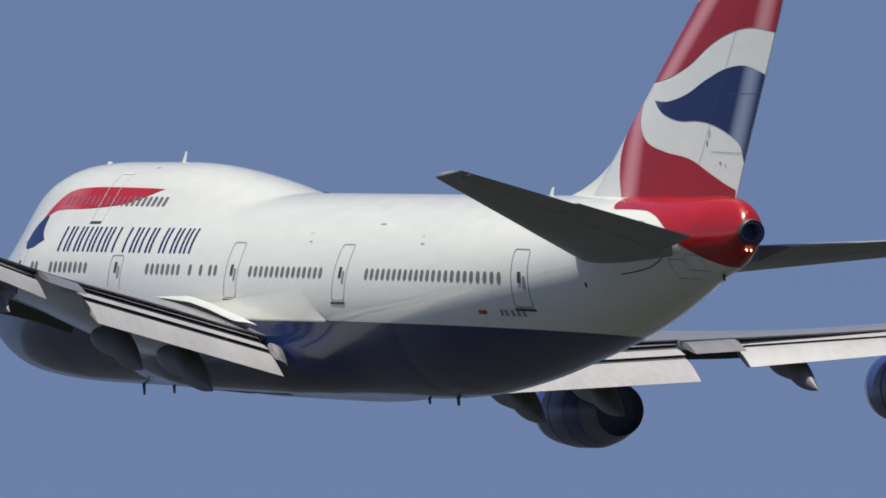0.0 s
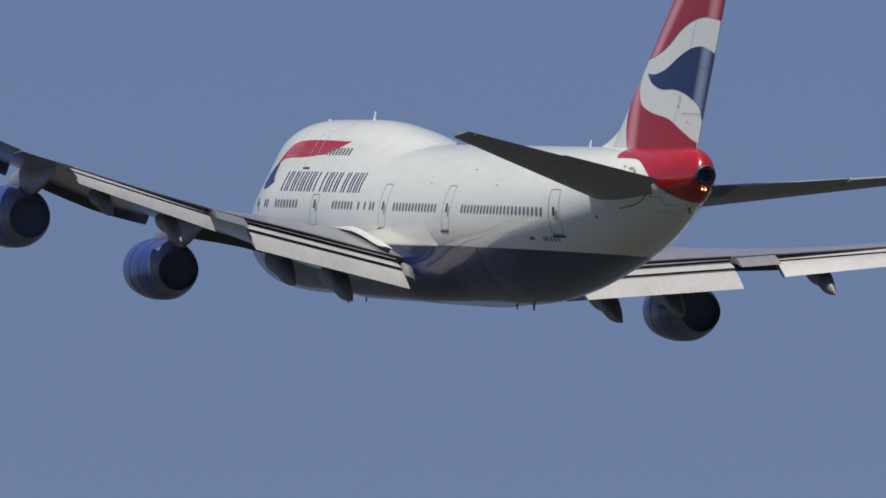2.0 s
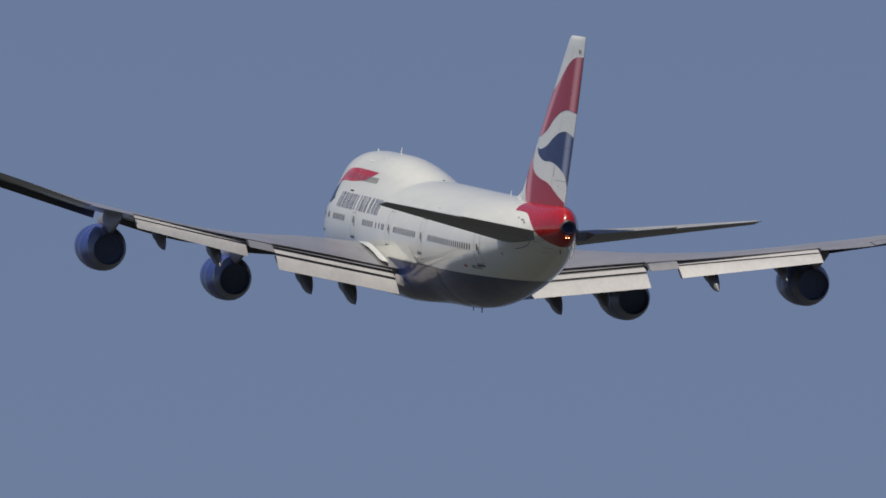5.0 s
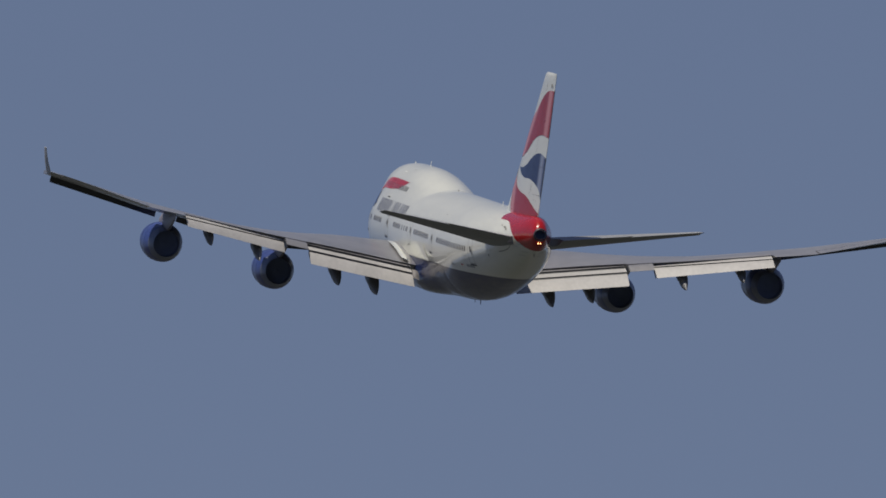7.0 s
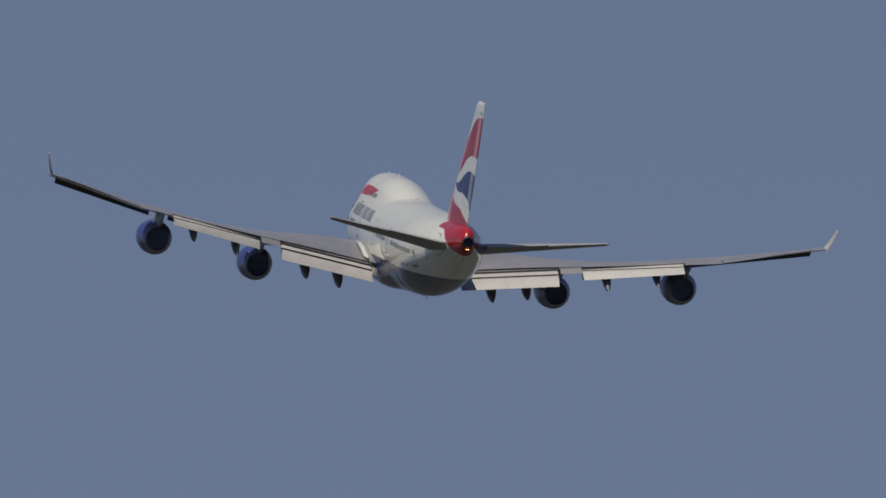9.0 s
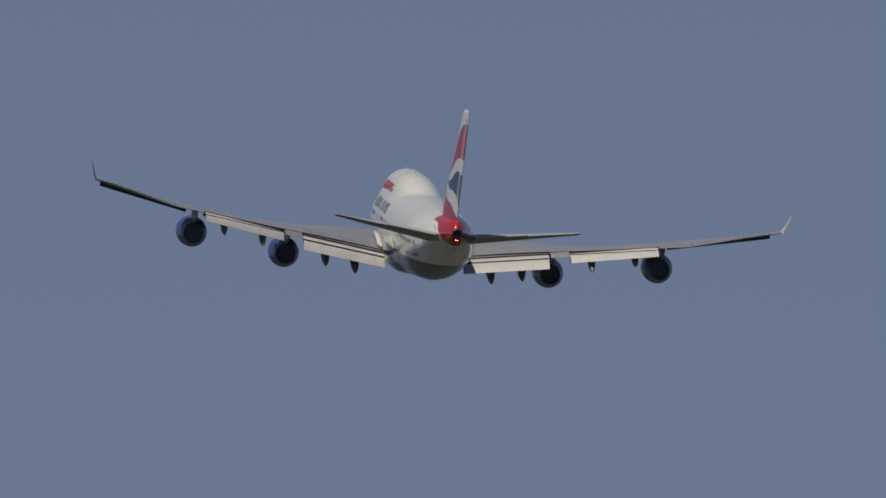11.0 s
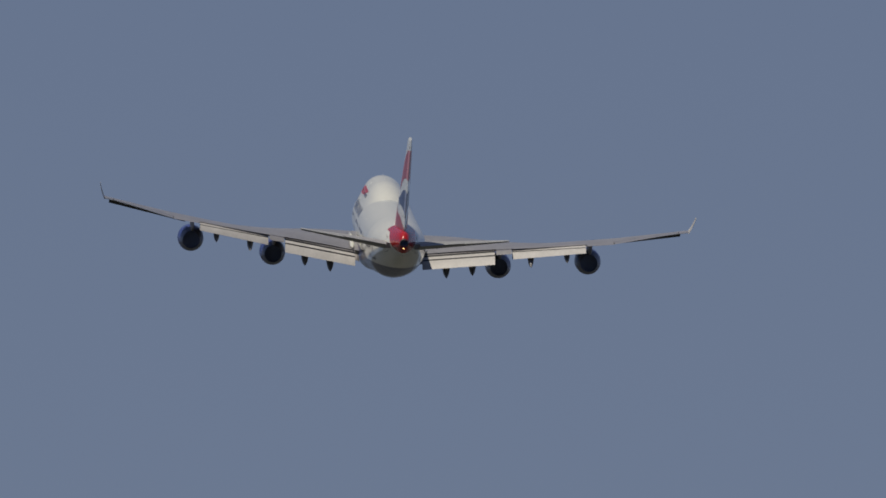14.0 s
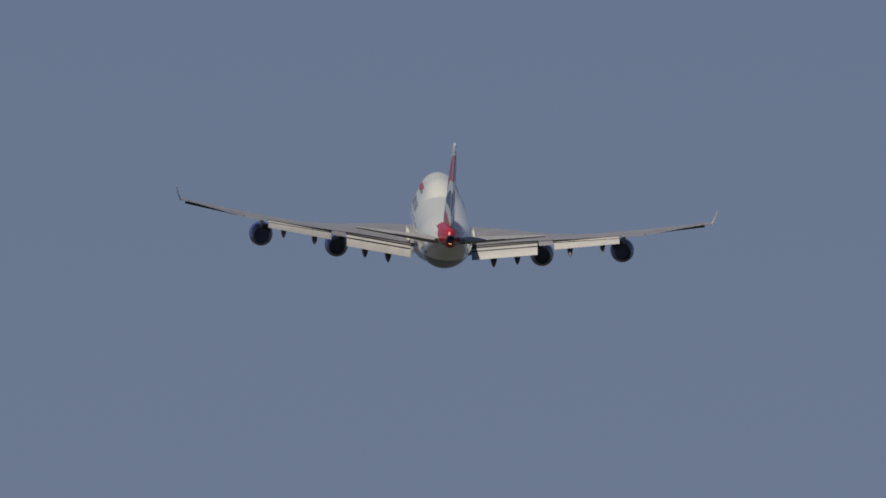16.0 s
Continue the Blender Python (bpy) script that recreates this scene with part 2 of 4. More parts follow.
KEEL = curve([(0, -0.82), (0.5, -1.6), (1.5, -2.25), (3, -2.75), (5, -3.1), (8, -3.3), (11, -3.38), (20, -3.42), (42, -3.46), (46, -3.32), (49, -2.98), (53.5, -2.2), (58.4, -1.2), (60.5, -0.64), (62.8, 0.03), (65, 0.68), (66.2, 0.97), (67.2, 1.22), (67.8, 1.52), (68.15, 1.8), (68.35, 2.0), (68.46, 2.14)])
HALF = curve([(0, 0.02), (0.5, 0.95), (1.5, 1.3), (3, 1.78), (5, 2.3), (6.5, 2.64), (8, 2.95), (11, 3.2), (14, 3.25), (48, 3.25), (52, 3.08), (56, 2.72), (60, 2.22), (63, 1.7), (65.5, 1.18), (66.8, 0.86), (67.6, 0.64), (68.1, 0.51), (68.35, 0.43), (68.46, 0.36)])
HUMP = curve([(2.0, 0.9), (3.2, 2.2), (4.4, 3.05), (5.6, 3.66), (7.2, 4.2), (9.2, 4.5), (12.4, 4.62), (18, 4.63), (20.5, 4.56), (22.8, 4.40), (26.2, 4.05), (28.5, 3.74), (30.3, 3.50), (33, 3.2)])
HUMP_R = curve([(2.0, 0.5), (3.2, 0.9), (4.4, 1.25), (5.6, 1.55), (7.2, 1.88), (9.2, 2.12), (12, 2.25), (20, 2.25), (27, 2.28), (30, 2.4), (33, 2.8)])
CHEAT = -1.12
SIDE = 60


def section(x):
    """Half outline of the fuselage at station x, from the crown down the starboard side to the keel, as (y, z)."""
    zt, zb, w = CROWN(x), KEEL(x), HALF(x)
    zc, b = (zt + zb) / 2, max((zt - zb) / 2, 0.01)
    zh, r = HUMP(x), HUMP_R(x)
    lobe = 2.0 < x < 33
    pts = []
    for k in range(161):
        a = math.pi * k / 160
        ny, nz = math.sin(a), math.cos(a)
        q = math.sqrt((w * ny) ** 2 + (b * nz) ** 2)
        p, h = (w * w * ny / q, zc + b * b * nz / q), q + zc * nz
        if lobe and r + (zh - r) * nz > h:
            p = (r * ny, zh - r + r * nz)
        pts.append(p)
    return pts


def resample(pts, n):
    s = [0]
    for a, b in zip(pts, pts[1:]):
        s.append(s[-1] + math.dist(a, b))
    out, k = [], 0
    for i in range(n + 1):
        g = s[-1] * i / n
        while k < len(pts) - 2 and s[k + 1] < g:
            k += 1
        u = (g - s[k]) / max(s[k + 1] - s[k], 1e-9)
        out.append((pts[k][0] + (pts[k + 1][0] - pts[k][0]) * u, pts[k][1] + (pts[k + 1][1] - pts[k][1]) * u))
    return out


def split(pts, z):
    """The outline above and below the height z."""
    up, low = [], []
    for a, b in zip(pts, pts[1:]):
        if a[1] >= z:
            up.append(a)
        if a[1] >= z > b[1]:
            u = (a[1] - z) / (a[1] - b[1])
            cut = (a[0] + (b[0] - a[0]) * u, z)
            up.append(cut)
            low.append(cut)
        if b[1] < z:
            low.append(b)
    return up, low


_half = {}


def half_width(x, z):
    """Half width of the fuselage at station x and height z."""
    key = round(x * 20)
    if key not in _half:
        pts = section(key / 20)
        _half[key] = (np.array([p[1] for p in pts][::-1]), np.array([p[0] for p in pts][::-1]))
    zs, ys = _half[key]
    return float(np.interp(z, zs, ys))


def skin(bm, rings):
    """Faces between rows of vertices."""
    vs = [[bm.verts.new(p) for p in ring] for ring in rings]
    for a, b in zip(vs, vs[1:]):
        for i in range(len(a) - 1):
            bm.faces.new((a[i], a[i + 1], b[i + 1], b[i]))
    return vs


STATIONS = [0, 0.1, 0.25, 0.5, 0.75, 1.0, 1.25, 1.5, 1.8, 2.1, 2.5, 3, 3.5, 4, 4.5, 5, 5.6, 6.2, 7, 8, 9, 10] + [11 + 0.5 * i for i in range(0, 113)] + [58.2, 58.35, 58.6, 58.7] + [x / 10 for x in range(276, 312) if x % 5] + [67.2, 67.4, 67.6, 67.8, 68.0, 68.15, 68.3, 68.4, 68.46]
up_rings, low_rings = [], []
for x in sorted(STATIONS):
    pts = section(x)
    z = max(CHEAT, KEEL(x) + 0.002)
    if z > pts[0][1]:
        z = (pts[0][1] + KEEL(x)) / 2
    up, low = split(pts, z) if KEEL(x) < CHEAT - 0.01 else (pts, [])
    up = resample(up, SIDE)
    up_rings.append([(x, -y, zz) for y, zz in up[::-1]] + [(x, y, zz) for y, zz in up[1:]])
    if KEEL(x) < CHEAT - 0.01 and len(low) > 2:
        low = resample(low, 28)
        low_rings.append([(x, -y, zz) for y, zz in low] + [(x, y, zz) for y, zz in low[::-1][1:]])
bm = bmesh.new()
vs = skin(bm, up_rings)
fuselage = part("fuselage", bm, WHITE, plane, "gloss white upper fuselage with long upper deck")
low_rings.append([(58.8, y * 0.02, KEEL(58.8)) for _, y, _ in low_rings[-1]])
bm = bmesh.new()
skin(bm, low_rings)
part("belly", bm, BLUE, plane, "glossy navy blue belly")


def cut_up(bm, step_x, step_z, lo, hi):
    for axis, step, a, b in ((0, step_x, lo[0], hi[0]), (2, step_z, lo[1], hi[1])):
        k = math.floor(a / step) + 1
        while k * step < b:
            co, no = [0, 0, 0], [0, 0, 0]
            co[axis], no[axis] = k * step, 1
            bmesh.ops.bisect_plane(bm, geom=bm.verts[:] + bm.edges[:] + bm.faces[:], dist=1e-5, plane_co=co, plane_no=no)
            k += 1


def patch(outline, surface, lift, step_x=0.5, step_z=0.12):
    """A sheet of paint or panel with the outline (x, z), laid on surface(x, z) -> half width, on the port side."""
    bm = bmesh.new()
    vs = [bm.verts.new((x, 0, z)) for x, z in outline]
    for a, b, c in tessellate_polygon([[Vector((x, z, 0)) for x, z in outline]]):
        bm.faces.new((vs[a], vs[b], vs[c]))
    xs, zs = [p[0] for p in outline], [p[1] for p in outline]
    cut_up(bm, step_x, step_z, (min(xs), min(zs)), (max(xs), max(zs)))
    for v in bm.verts:
        v.co.y = -(surface(v.co.x, v.co.z) + lift)
    return bm


def mirrored(bm):
    other = bm.copy()
    for v in other.verts:
        v.co.y = -v.co.y
    return other


def both(name, bm, material, parent, label="", **k):
    other = mirrored(bm)
    a = part(name, bm, material, parent, label, **k)
    part(name, other, material, parent, label, **k)
    return a


def spline(points, n=6, closed=False):
    """A smooth line through the points (Catmull-Rom)."""
    out, m = [], len(points)
    for i in range(m if closed else m - 1):
        p = [points[j % m] if closed else points[min(max(j, 0), m - 1)] for j in (i - 1, i, i + 1, i + 2)]
        for k in range(n):
            t = k / n
            out.append(tuple(0.5 * (2 * p[1][c] + (p[2][c] - p[0][c]) * t + (2 * p[0][c] - 5 * p[1][c] + 4 * p[2][c] - p[3][c]) * t * t + (3 * p[1][c] - p[0][c] - 3 * p[2][c] + p[3][c]) * t ** 3) for c in (0, 1)))
    return out if closed else out + [tuple(points[-1])]


# ---- wings ----
def thick_at(c):
    return 5 * (0.2969 * math.sqrt(c) - 0.126 * c - 0.3516 * c * c + 0.2843 * c ** 3 - 0.1036 * c ** 4)


TE_X = curve([(0, 35.0), (3.3, 35.6), (8, 36.8), (12.2, 38.0), (16, 40.0), (21, 42.7), (26, 45.3), (31.4, 48.1)])
TE_Z = curve([(0, -2.4), (3.5, -1.95), (8, -1.2), (12.2, -0.52), (16, 0.12), (21.2, 1.03), (23.6, 1.44), (24.84, 1.78), (26.1, 2.15), (27.9, 2.68), (30.07, 3.27), (31.4, 3.60)])
LE_Z = curve([(0, -1.9), (3.5, -1.6), (8, -1.05), (12.2, -0.82), (16, -0.42), (19.5, 0.32), (22.1, 1.0), (24.4, 1.56), (26.1, 2.0), (27.9, 2.46), (30, 3.0), (31.4, 3.37)])
THICK = curve([(0, 0.135), (4, 0.125), (12, 0.098), (20, 0.085), (24, 0.072), (29.5, 0.068), (31.4, 0.08)])


UNDER = curve([(0, 0.9), (6, 0.9), (10, 0.45), (12, 0.3), (20.4, 0.3), (22.5, 0.75), (24, 0.9), (31.4, 0.9)])


def le_x(y):
    return 16.6 + 0.885 * y


def wing_point(y, c, side):
    """A point of the clean wing at span y and chord fraction c, on the upper (1) or lower (-1) side."""
    x0, x1 = le_x(y), TE_X(y)
    t = thick_at(c) * THICK(y) * (x1 - x0)
    return (x0 + (x1 - x0) * c, y, LE_Z(y) + (TE_Z(y) - LE_Z(y)) * c + t * (1.1 if side > 0 else -UNDER(y)))


CH = [0, 0.004, 0.015, 0.04, 0.08, 0.14, 0.22, 0.32, 0.43, 0.54, 0.65, 0.75, 0.84, 0.92, 1.0]


def wing_piece(bm, ys, cut, sgn, cove=0.10):
    rings = []
    for y in ys:
        k = cut(y)
        j = k if k > 0.999 else k - cove
        ring = [wing_point(y, c * k, 1) for c in CH[::-1]] + [wing_point(y, c * j, -1) for c in CH[1:]]
        if k < 0.999:   # thin upper lip over the flap well
            p = wing_point(y, k, 1)
            ring.append((p[0] - 0.02, p[1], p[2] - 0.05))
        rings.append([(p[0], p[1] * sgn, p[2]) for p in ring])
    vs = [[bm.verts.new(p) for p in r] for r in rings]
    n = len(vs[0])
    for a, b in zip(vs, vs[1:]):
        for i in range(n):
            bm.faces.new((a[i], a[(i + 1) % n], b[(i + 1) % n], b[i]))
    bm.faces.new(vs[0])
    bm.faces.new(vs[-1])


def steps(a, b, n):
    return [a + (b - a) * i / n for i in range(n + 1)]


IN_CUT = lambda y: (TE_X(y) - 1.5 - le_x(y)) / (TE_X(y) - le_x(y)) if y > 0 else 0.85
OUT_CUT = lambda y: (TE_X(y) - 1.2 - le_x(y)) / (TE_X(y) - le_x(y))
AIL_CUT = lambda y: (TE_X(y) - 1.7 - le_x(y)) / (TE_X(y) - le_x(y))
AIL_IN_CUT = lambda y: (TE_X(y) - 1.25 - le_x(y)) / (TE_X(y) - le_x(y))
FULL = lambda y: 1.0


def slab(bm, stations, n=10):
    """A flap or similar blade: stations of (leading point, trailing point, thickness), joined along the span."""
    rings = []
    for a, b, t in stations:
        a, b = Vector(a), Vector(b)
        d = b - a
        up = Vector((-d.z, 0, d.x)).normalized()
        cs = [0, 0.02, 0.07, 0.16, 0.3, 0.5, 0.7, 0.86, 1.0]
        top = [a + d * c + up * (t * max(thick_at(c), 0.02 if 0 < c else 0) * 1.3) for c in cs]
        low = [a + d * c - up * (t * max(thick_at(c), 0.02 if 0 < c else 0) * 0.7) for c in cs]
        rings.append(top[::-1] + low[1:])
    vs = [[bm.verts.new(p) for p in r] for r in rings]
    n = len(vs[0])
    for p, q in zip(vs, vs[1:]):
        for i in range(n):
            bm.faces.new((p[i], p[(i + 1) % n], q[(i + 1) % n], q[i]))
    bm.faces.new(vs[0])
    bm.faces.new(vs[-1])


def flap_set(wing, name, inner, outer, cuts, material, sgn, label, rise=(0, 0)):
    """One blade of the slotted flaps; inner and outer trailing corners, cuts: offsets of its two edges from them."""
    bm = bmesh.new()
    st = []
    for u in steps(0, 1, 6):
        p = Vector(inner).lerp(Vector(outer), u)
        a, b = p + Vector(cuts[0]) + Vector((0, 0, rise[0] * (1 - u))), p + Vector(cuts[1]) + Vector((0, 0, rise[1] * (1 - u)))
        st.append(((a.x, a.y * sgn, a.z), (b.x, b.y * sgn, b.z), cuts[2]))
    slab(bm, st)
    return part(name, bm, material, wing, label)


def revolve(bm, center, profile, seg=40, squash=1.0):
    """A body of revolution about the x axis; profile of (x, radius)."""
    rings = []
    for x, r in profile:
        rings.append([(center[0] + x, center[1] + r * math.sin(2 * math.pi * k / seg), center[2] + r * squash * math.cos(2 * math.pi * k / seg)) for k in range(seg)])
    vs = [[bm.verts.new(p) for p in r] for r in rings]
    for a, b in zip(vs, vs[1:]):
        for i in range(seg):
            bm.faces.new((a[i], a[(i + 1) % seg], b[(i + 1) % seg], b[i]))
    return vs


def canoe(wing, tip, length, width, height, sgn):
    """Flap-track fairing: a slim pod under the trailing edge, its tail drooped with the flap."""
    bm = bmesh.new()
    rings = []
    for k in range(19):
        u = k / 18
        r = (1 - (1 - min(u / 0.55, 1)) ** 2) ** 0.5 if u < 0.55 else (1 - ((u - 0.55) / 0.45) ** 1.8)
        r = max(r, 0.02)
        x = tip[0] - length * (1 - u)
        drop = 0.05 + (height * 0.5 + 0.26 * length) * (1 - u) if u > 0.5 else 0.05 + height * 0.25 + 0.13 * length + 0.05 * length * (0.5 - u)
        rings.append([(x, tip[1] * sgn + width / 2 * r * math.sin(a), tip[2] + drop + height / 2 * r * (math.cos(a) if math.cos(a) < 0 else math.cos(a) * 0.8)) for a in [2 * math.pi * j / 20 for j in range(20)]])
    vs = [[bm.verts.new(p) for p in r] for r in rings]
    for a, b in zip(vs, vs[1:]):
        for i in range(20):
            bm.faces.new((a[i], a[(i + 1) % 20], b[(i + 1) % 20], b[i]))
    bm.faces.new(vs[0])
    bm.faces.new(vs[-1])
    part("flap_track_fairing", bm, CANOE, wing, "grey canoe-shaped flap track fairing")


def blade(bm, stations):
    """A tail surface: stations of (leading point, trailing point, half-thickness direction)."""
    rings = []
    for a, b, up in stations:
        a, b, up = Vector(a), Vector(b), Vector(up)
        top = [a.lerp(b, c) + up * (thick_at(c) + 0.01) for c in CH]
        low = [a.lerp(b, c) - up * (thick_at(c) + 0.01) for c in CH]
        rings.append(top[::-1] + low[1:])
    vs = [[bm.verts.new(p) for p in r] for r in rings]
    n = len(vs[0])
    for p, q in zip(vs, vs[1:]):
        for i in range(n):
            bm.faces.new((p[i], p[(i + 1) % n], q[(i + 1) % n], q[i]))
    bm.faces.new(vs[0])
    bm.faces.new(vs[-1])


def engine(center, sgn):
    """Long-cowled turbofan: center is the middle of its nozzle's rim."""
    c = (center[0], center[1] * sgn, center[2])
    bm = bmesh.new()
    revolve(bm, c, [(-1.0, 1.19), (-1.4, 1.28), (-1.9, 1.36), (-2.5, 1.39), (-3.2, 1.39), (-4.1, 1.35), (-4.8, 1.28)])
    pod = part("engine", bm, NACELLE, plane, "blue turbofan engine nacelle under the wing")
    bm = bmesh.new()
    revolve(bm, c, [(-4.8, 1.28), (-5.1, 1.23), (-5.26, 1.15), (-5.3, 1.09), (-5.2, 1.03), (-4.8, 1.01), (-4.2, 1.05)])
    part("inlet_lip", bm, METAL, pod, "polished metal inlet lip")
    bm = bmesh.new()
    vs = revolve(bm, c, [(-4.2, 1.05), (-4.0, 0.4), (-4.6, 0.02)])
    part("fan", bm, HAZED_SOOT, pod, "dark fan with spinner")
    bm = bmesh.new()
    revolve(bm, c, [(-1.0, 1.185), (-0.7, 1.11), (-0.35, 1.02), (-0.05, 0.94), (0.0, 0.92), (-0.02, 0.895), (-0.5, 0.93)])
    part("nozzle", bm, NOZZLE, pod, "grey-blue tapered exhaust nozzle")
    bm = bmesh.new()
    revolve(bm, c, [(-0.5, 0.93), (-0.8, 0.93), (-0.9, 0.86), (-0.98, 0.5), (-1.0, 0.3), (-0.96, 0.02)])
    part("exhaust_duct", bm, HAZED_SOOT, pod, "sooty black exhaust duct")
    for x, r in ((-1.95, 1.367), (-3.35, 1.392)):
        bm = bmesh.new()
        revolve(bm, c, [(x - 0.014, r - 0.02), (x - 0.01, r + 0.004), (x + 0.01, r + 0.004), (x + 0.014, r - 0.02)], 48)
        part("cowl_seam", bm, COWLSEAM, pod)
    # pylon: from the cowl's crown back under the wing
    bm = bmesh.new()
    rings = []
    for x, zlo, zhi, w in ((-4.4, 1.2, 1.42, 0.10), (-3.8, 1.25, 1.7, 0.26), (-2.6, 1.2, 2.0, 0.30), (-1.0, 1.05, 2.25, 0.30), (0.3, 0.98, 2.4, 0.28), (1.4, 1.25, 2.4, 0.24), (2.6, 1.62, 2.35, 0.16), (3.6, 1.95, 2.3, 0.05)):
        top = [(0.35, 1.0), (0.55, 0.9), (0.62, 0.5), (0.55, 0.1), (0.3, 0.0)]
        zz = [(w * k, zlo + (zhi - zlo) * v) for k, v in top]
        rings.append([(c[0] + x, c[1] + a, c[2] + b) for a, b in zz] + [(c[0] + x, c[1] - a, c[2] + b) for a, b in zz[::-1]])
    vs = [[bm.verts.new(p) for p in r] for r in rings]
    n = len(vs[0])
    for a, b in zip(vs, vs[1:]):
        for i in range(n):
            bm.faces.new((a[i], a[(i + 1) % n], b[(i + 1) % n], b[i]))
    bm.faces.new(vs[0])
    bm.faces.new(vs[-1])
    part("pylon", bm, PYLON, pod, "grey engine pylon")
    return pod


ENDPLATE = shade("scuffed_end_plate", (0.34, 0.32, 0.31), 0.55, vary=0.5, broad=2.0, fine=6, bump=0.1)
COWLSEAM = shade("cowl_seam", (0.022, 0.036, 0.13), 0.6, vary=0.2)
NOZZLE = shade("nozzle_paint", (0.16, 0.18, 0.26), 0.38, metal=0.3, vary=0.25, broad=0.8, fine=5)

INBOARD = ((37.1, 3.64, -3.13), (38.82, 11.33, -1.95))
OUTBOARD = ((38.5, 13.18, -1.29), (43.21, 20.8, 0.26))
for sgn in (-1, 1):
    bm = bmesh.new()
    wing_piece(bm, [0.5] + steps(2.5, 11.4, 8), IN_CUT, sgn)
    wing_piece(bm, steps(11.4, 13.15, 2), AIL_IN_CUT, sgn, 0.0)
    wing_piece(bm, steps(13.15, 20.9, 8), OUT_CUT, sgn)
    wing_piece(bm, steps(20.9, 23.7, 3), FULL, sgn)
    wing_piece(bm, steps(23.7, 30.4, 7), AIL_CUT, sgn, 0.0)
    wing_piece(bm, steps(30.4, 31.35, 2), FULL, sgn)
    wing = part("wing", bm, GREY, plane, "long swept grey wing bent upwards in flight", sharp=50)
    flap_set(wing, "aft_flap", *INBOARD, ((-1.75, 0, 0.75), (0, 0, 0), 0.22), PALE, sgn, "lowered pale inboard flap")
    flap_set(wing, "mid_flap", *INBOARD, ((-2.65, 0, 1.10), (-1.62, 0, 0.92), 0.10), PALE, sgn, "lowered pale middle flap blade")
    flap_set(wing, "fore_flap", *INBOARD, ((-3.4, 0, 1.38), (-2.5, 0, 1.27), 0.06), GREY, sgn, "grey fore flap under the wing's lip")
    # dark strips added in the inboard slots to stand for their shade
    flap_set(wing, "slot_shade_strip", *INBOARD, ((-1.95, 0, 1.0), (-1.50, 0, 0.74), 0.05), DARKGREY, sgn, "dark lining of the flap slot")
    flap_set(wing, "slot_shade_strip", *INBOARD, ((-2.85, 0, 1.31), (-2.36, 0, 1.09), 0.05), DARKGREY, sgn, "dark lining of the flap slot")
    flap_set(wing, "aft_flap", *OUTBOARD, ((-1.3, 0, 0.46), (0, 0, 0), 0.14), PALE, sgn, "lowered pale outboard flap", (0.2, 0))
    flap_set(wing, "mid_flap", *OUTBOARD, ((-1.95, 0, 0.68), (-1.2, 0, 0.55), 0.07), PALE, sgn, "lowered pale middle flap blade", (0.22, 0.2))
    flap_set(wing, "fore_flap", *OUTBOARD, ((-2.5, 0, 0.82), (-1.85, 0, 0.755), 0.05), GREY, sgn, "grey fore flap under the wing's lip", (0.22, 0.22))
    # the same painted shade in the outboard slots
    flap_set(wing, "slot_shade_strip", *OUTBOARD, ((-1.5, 0, 0.62), (-1.13, 0, 0.42), 0.04), DARKGREY, sgn, "dark lining of the flap slot", (0.2, 0.2))
    flap_set(wing, "slot_shade_strip", *OUTBOARD, ((-2.1, 0, 0.76), (-1.78, 0, 0.665), 0.04), DARKGREY, sgn, "dark lining of the flap slot", (0.22, 0.22))
    # worn end plate that closes the inner end of the flaps against the hull
    bm = bmesh.new()
    c = Vector(INBOARD[0])
    slab(bm, [((c.x - 1.7, y * sgn, c.z + 1.08 - d), (c.x - 0.75, y * sgn, c.z + 0.58 - d), 0.3) for y, d in ((3.66, 0.0), (3.5, 0.03), (3.3, 0.1), (3.22, 0.2))])
    part("flap_end_plate", bm, ENDPLATE, wing, "scuffed light-grey end plate of the flap")
    # drooped leading-edge flap outboard of the outer engine
    bm = bmesh.new()
    st = []
    for y in steps(22.2, 30.75, 8):
        z = 0.44 + 0.262 * (y - 22.2)
        st.append(((le_x(y) - 0.55, y * sgn, z), (le_x(y) + 0.12, y * sgn, LE_Z(y) + 0.02), 0.10))
    slab(bm, st)
    part("leading_edge_flap", bm, DARKGREY, wing, "drooped dark leading-edge flap")
    for y0, y1, drop in ((5.5, 11.9, 0.65), (13.6, 20.5, 0.42)):
        bm = bmesh.new()
        slab(bm, [((le_x(y) - 0.5, y * sgn, LE_Z(y) - drop), (le_x(y) + 0.12, y * sgn, LE_Z(y)), 0.10) for y in steps(y0, y1, 6)])
        part("leading_edge_flap", bm, DARKGREY, wing, "drooped dark leading-edge flap")
    # inboard aileron, drooped a little between the two flaps
    bm = bmesh.new()
    slab(bm, [((TE_X(y) - 1.3, y * sgn, TE_Z(y) + 0.0), (TE_X(y) + 0.12, y * sgn, TE_Z(y) - 0.34), 0.2) for y in steps(11.47, 13.08, 3)])
    part("inboard_aileron", bm, GREY, wing, "slightly drooped grey inboard aileron")
    # outboard aileron: the hinged tail of the wing's own section
    bm = bmesh.new()
    rings = []
    for y in steps(23.78, 30.32, 7):
        k = AIL_CUT(y) + 0.012
        cs = [k + (1 - k) * u for u in (0, 0.15, 0.35, 0.6, 0.85, 1.0)]
        ring = [wing_point(y, c, 1) for c in cs[::-1]] + [wing_point(y, c, -1) for c in cs]
        x0 = wing_point(y, k, 1)[0]
        rings.append([(p[0], p[1] * sgn, p[2] + 0.02 * (p[0] - x0)) for p in ring])
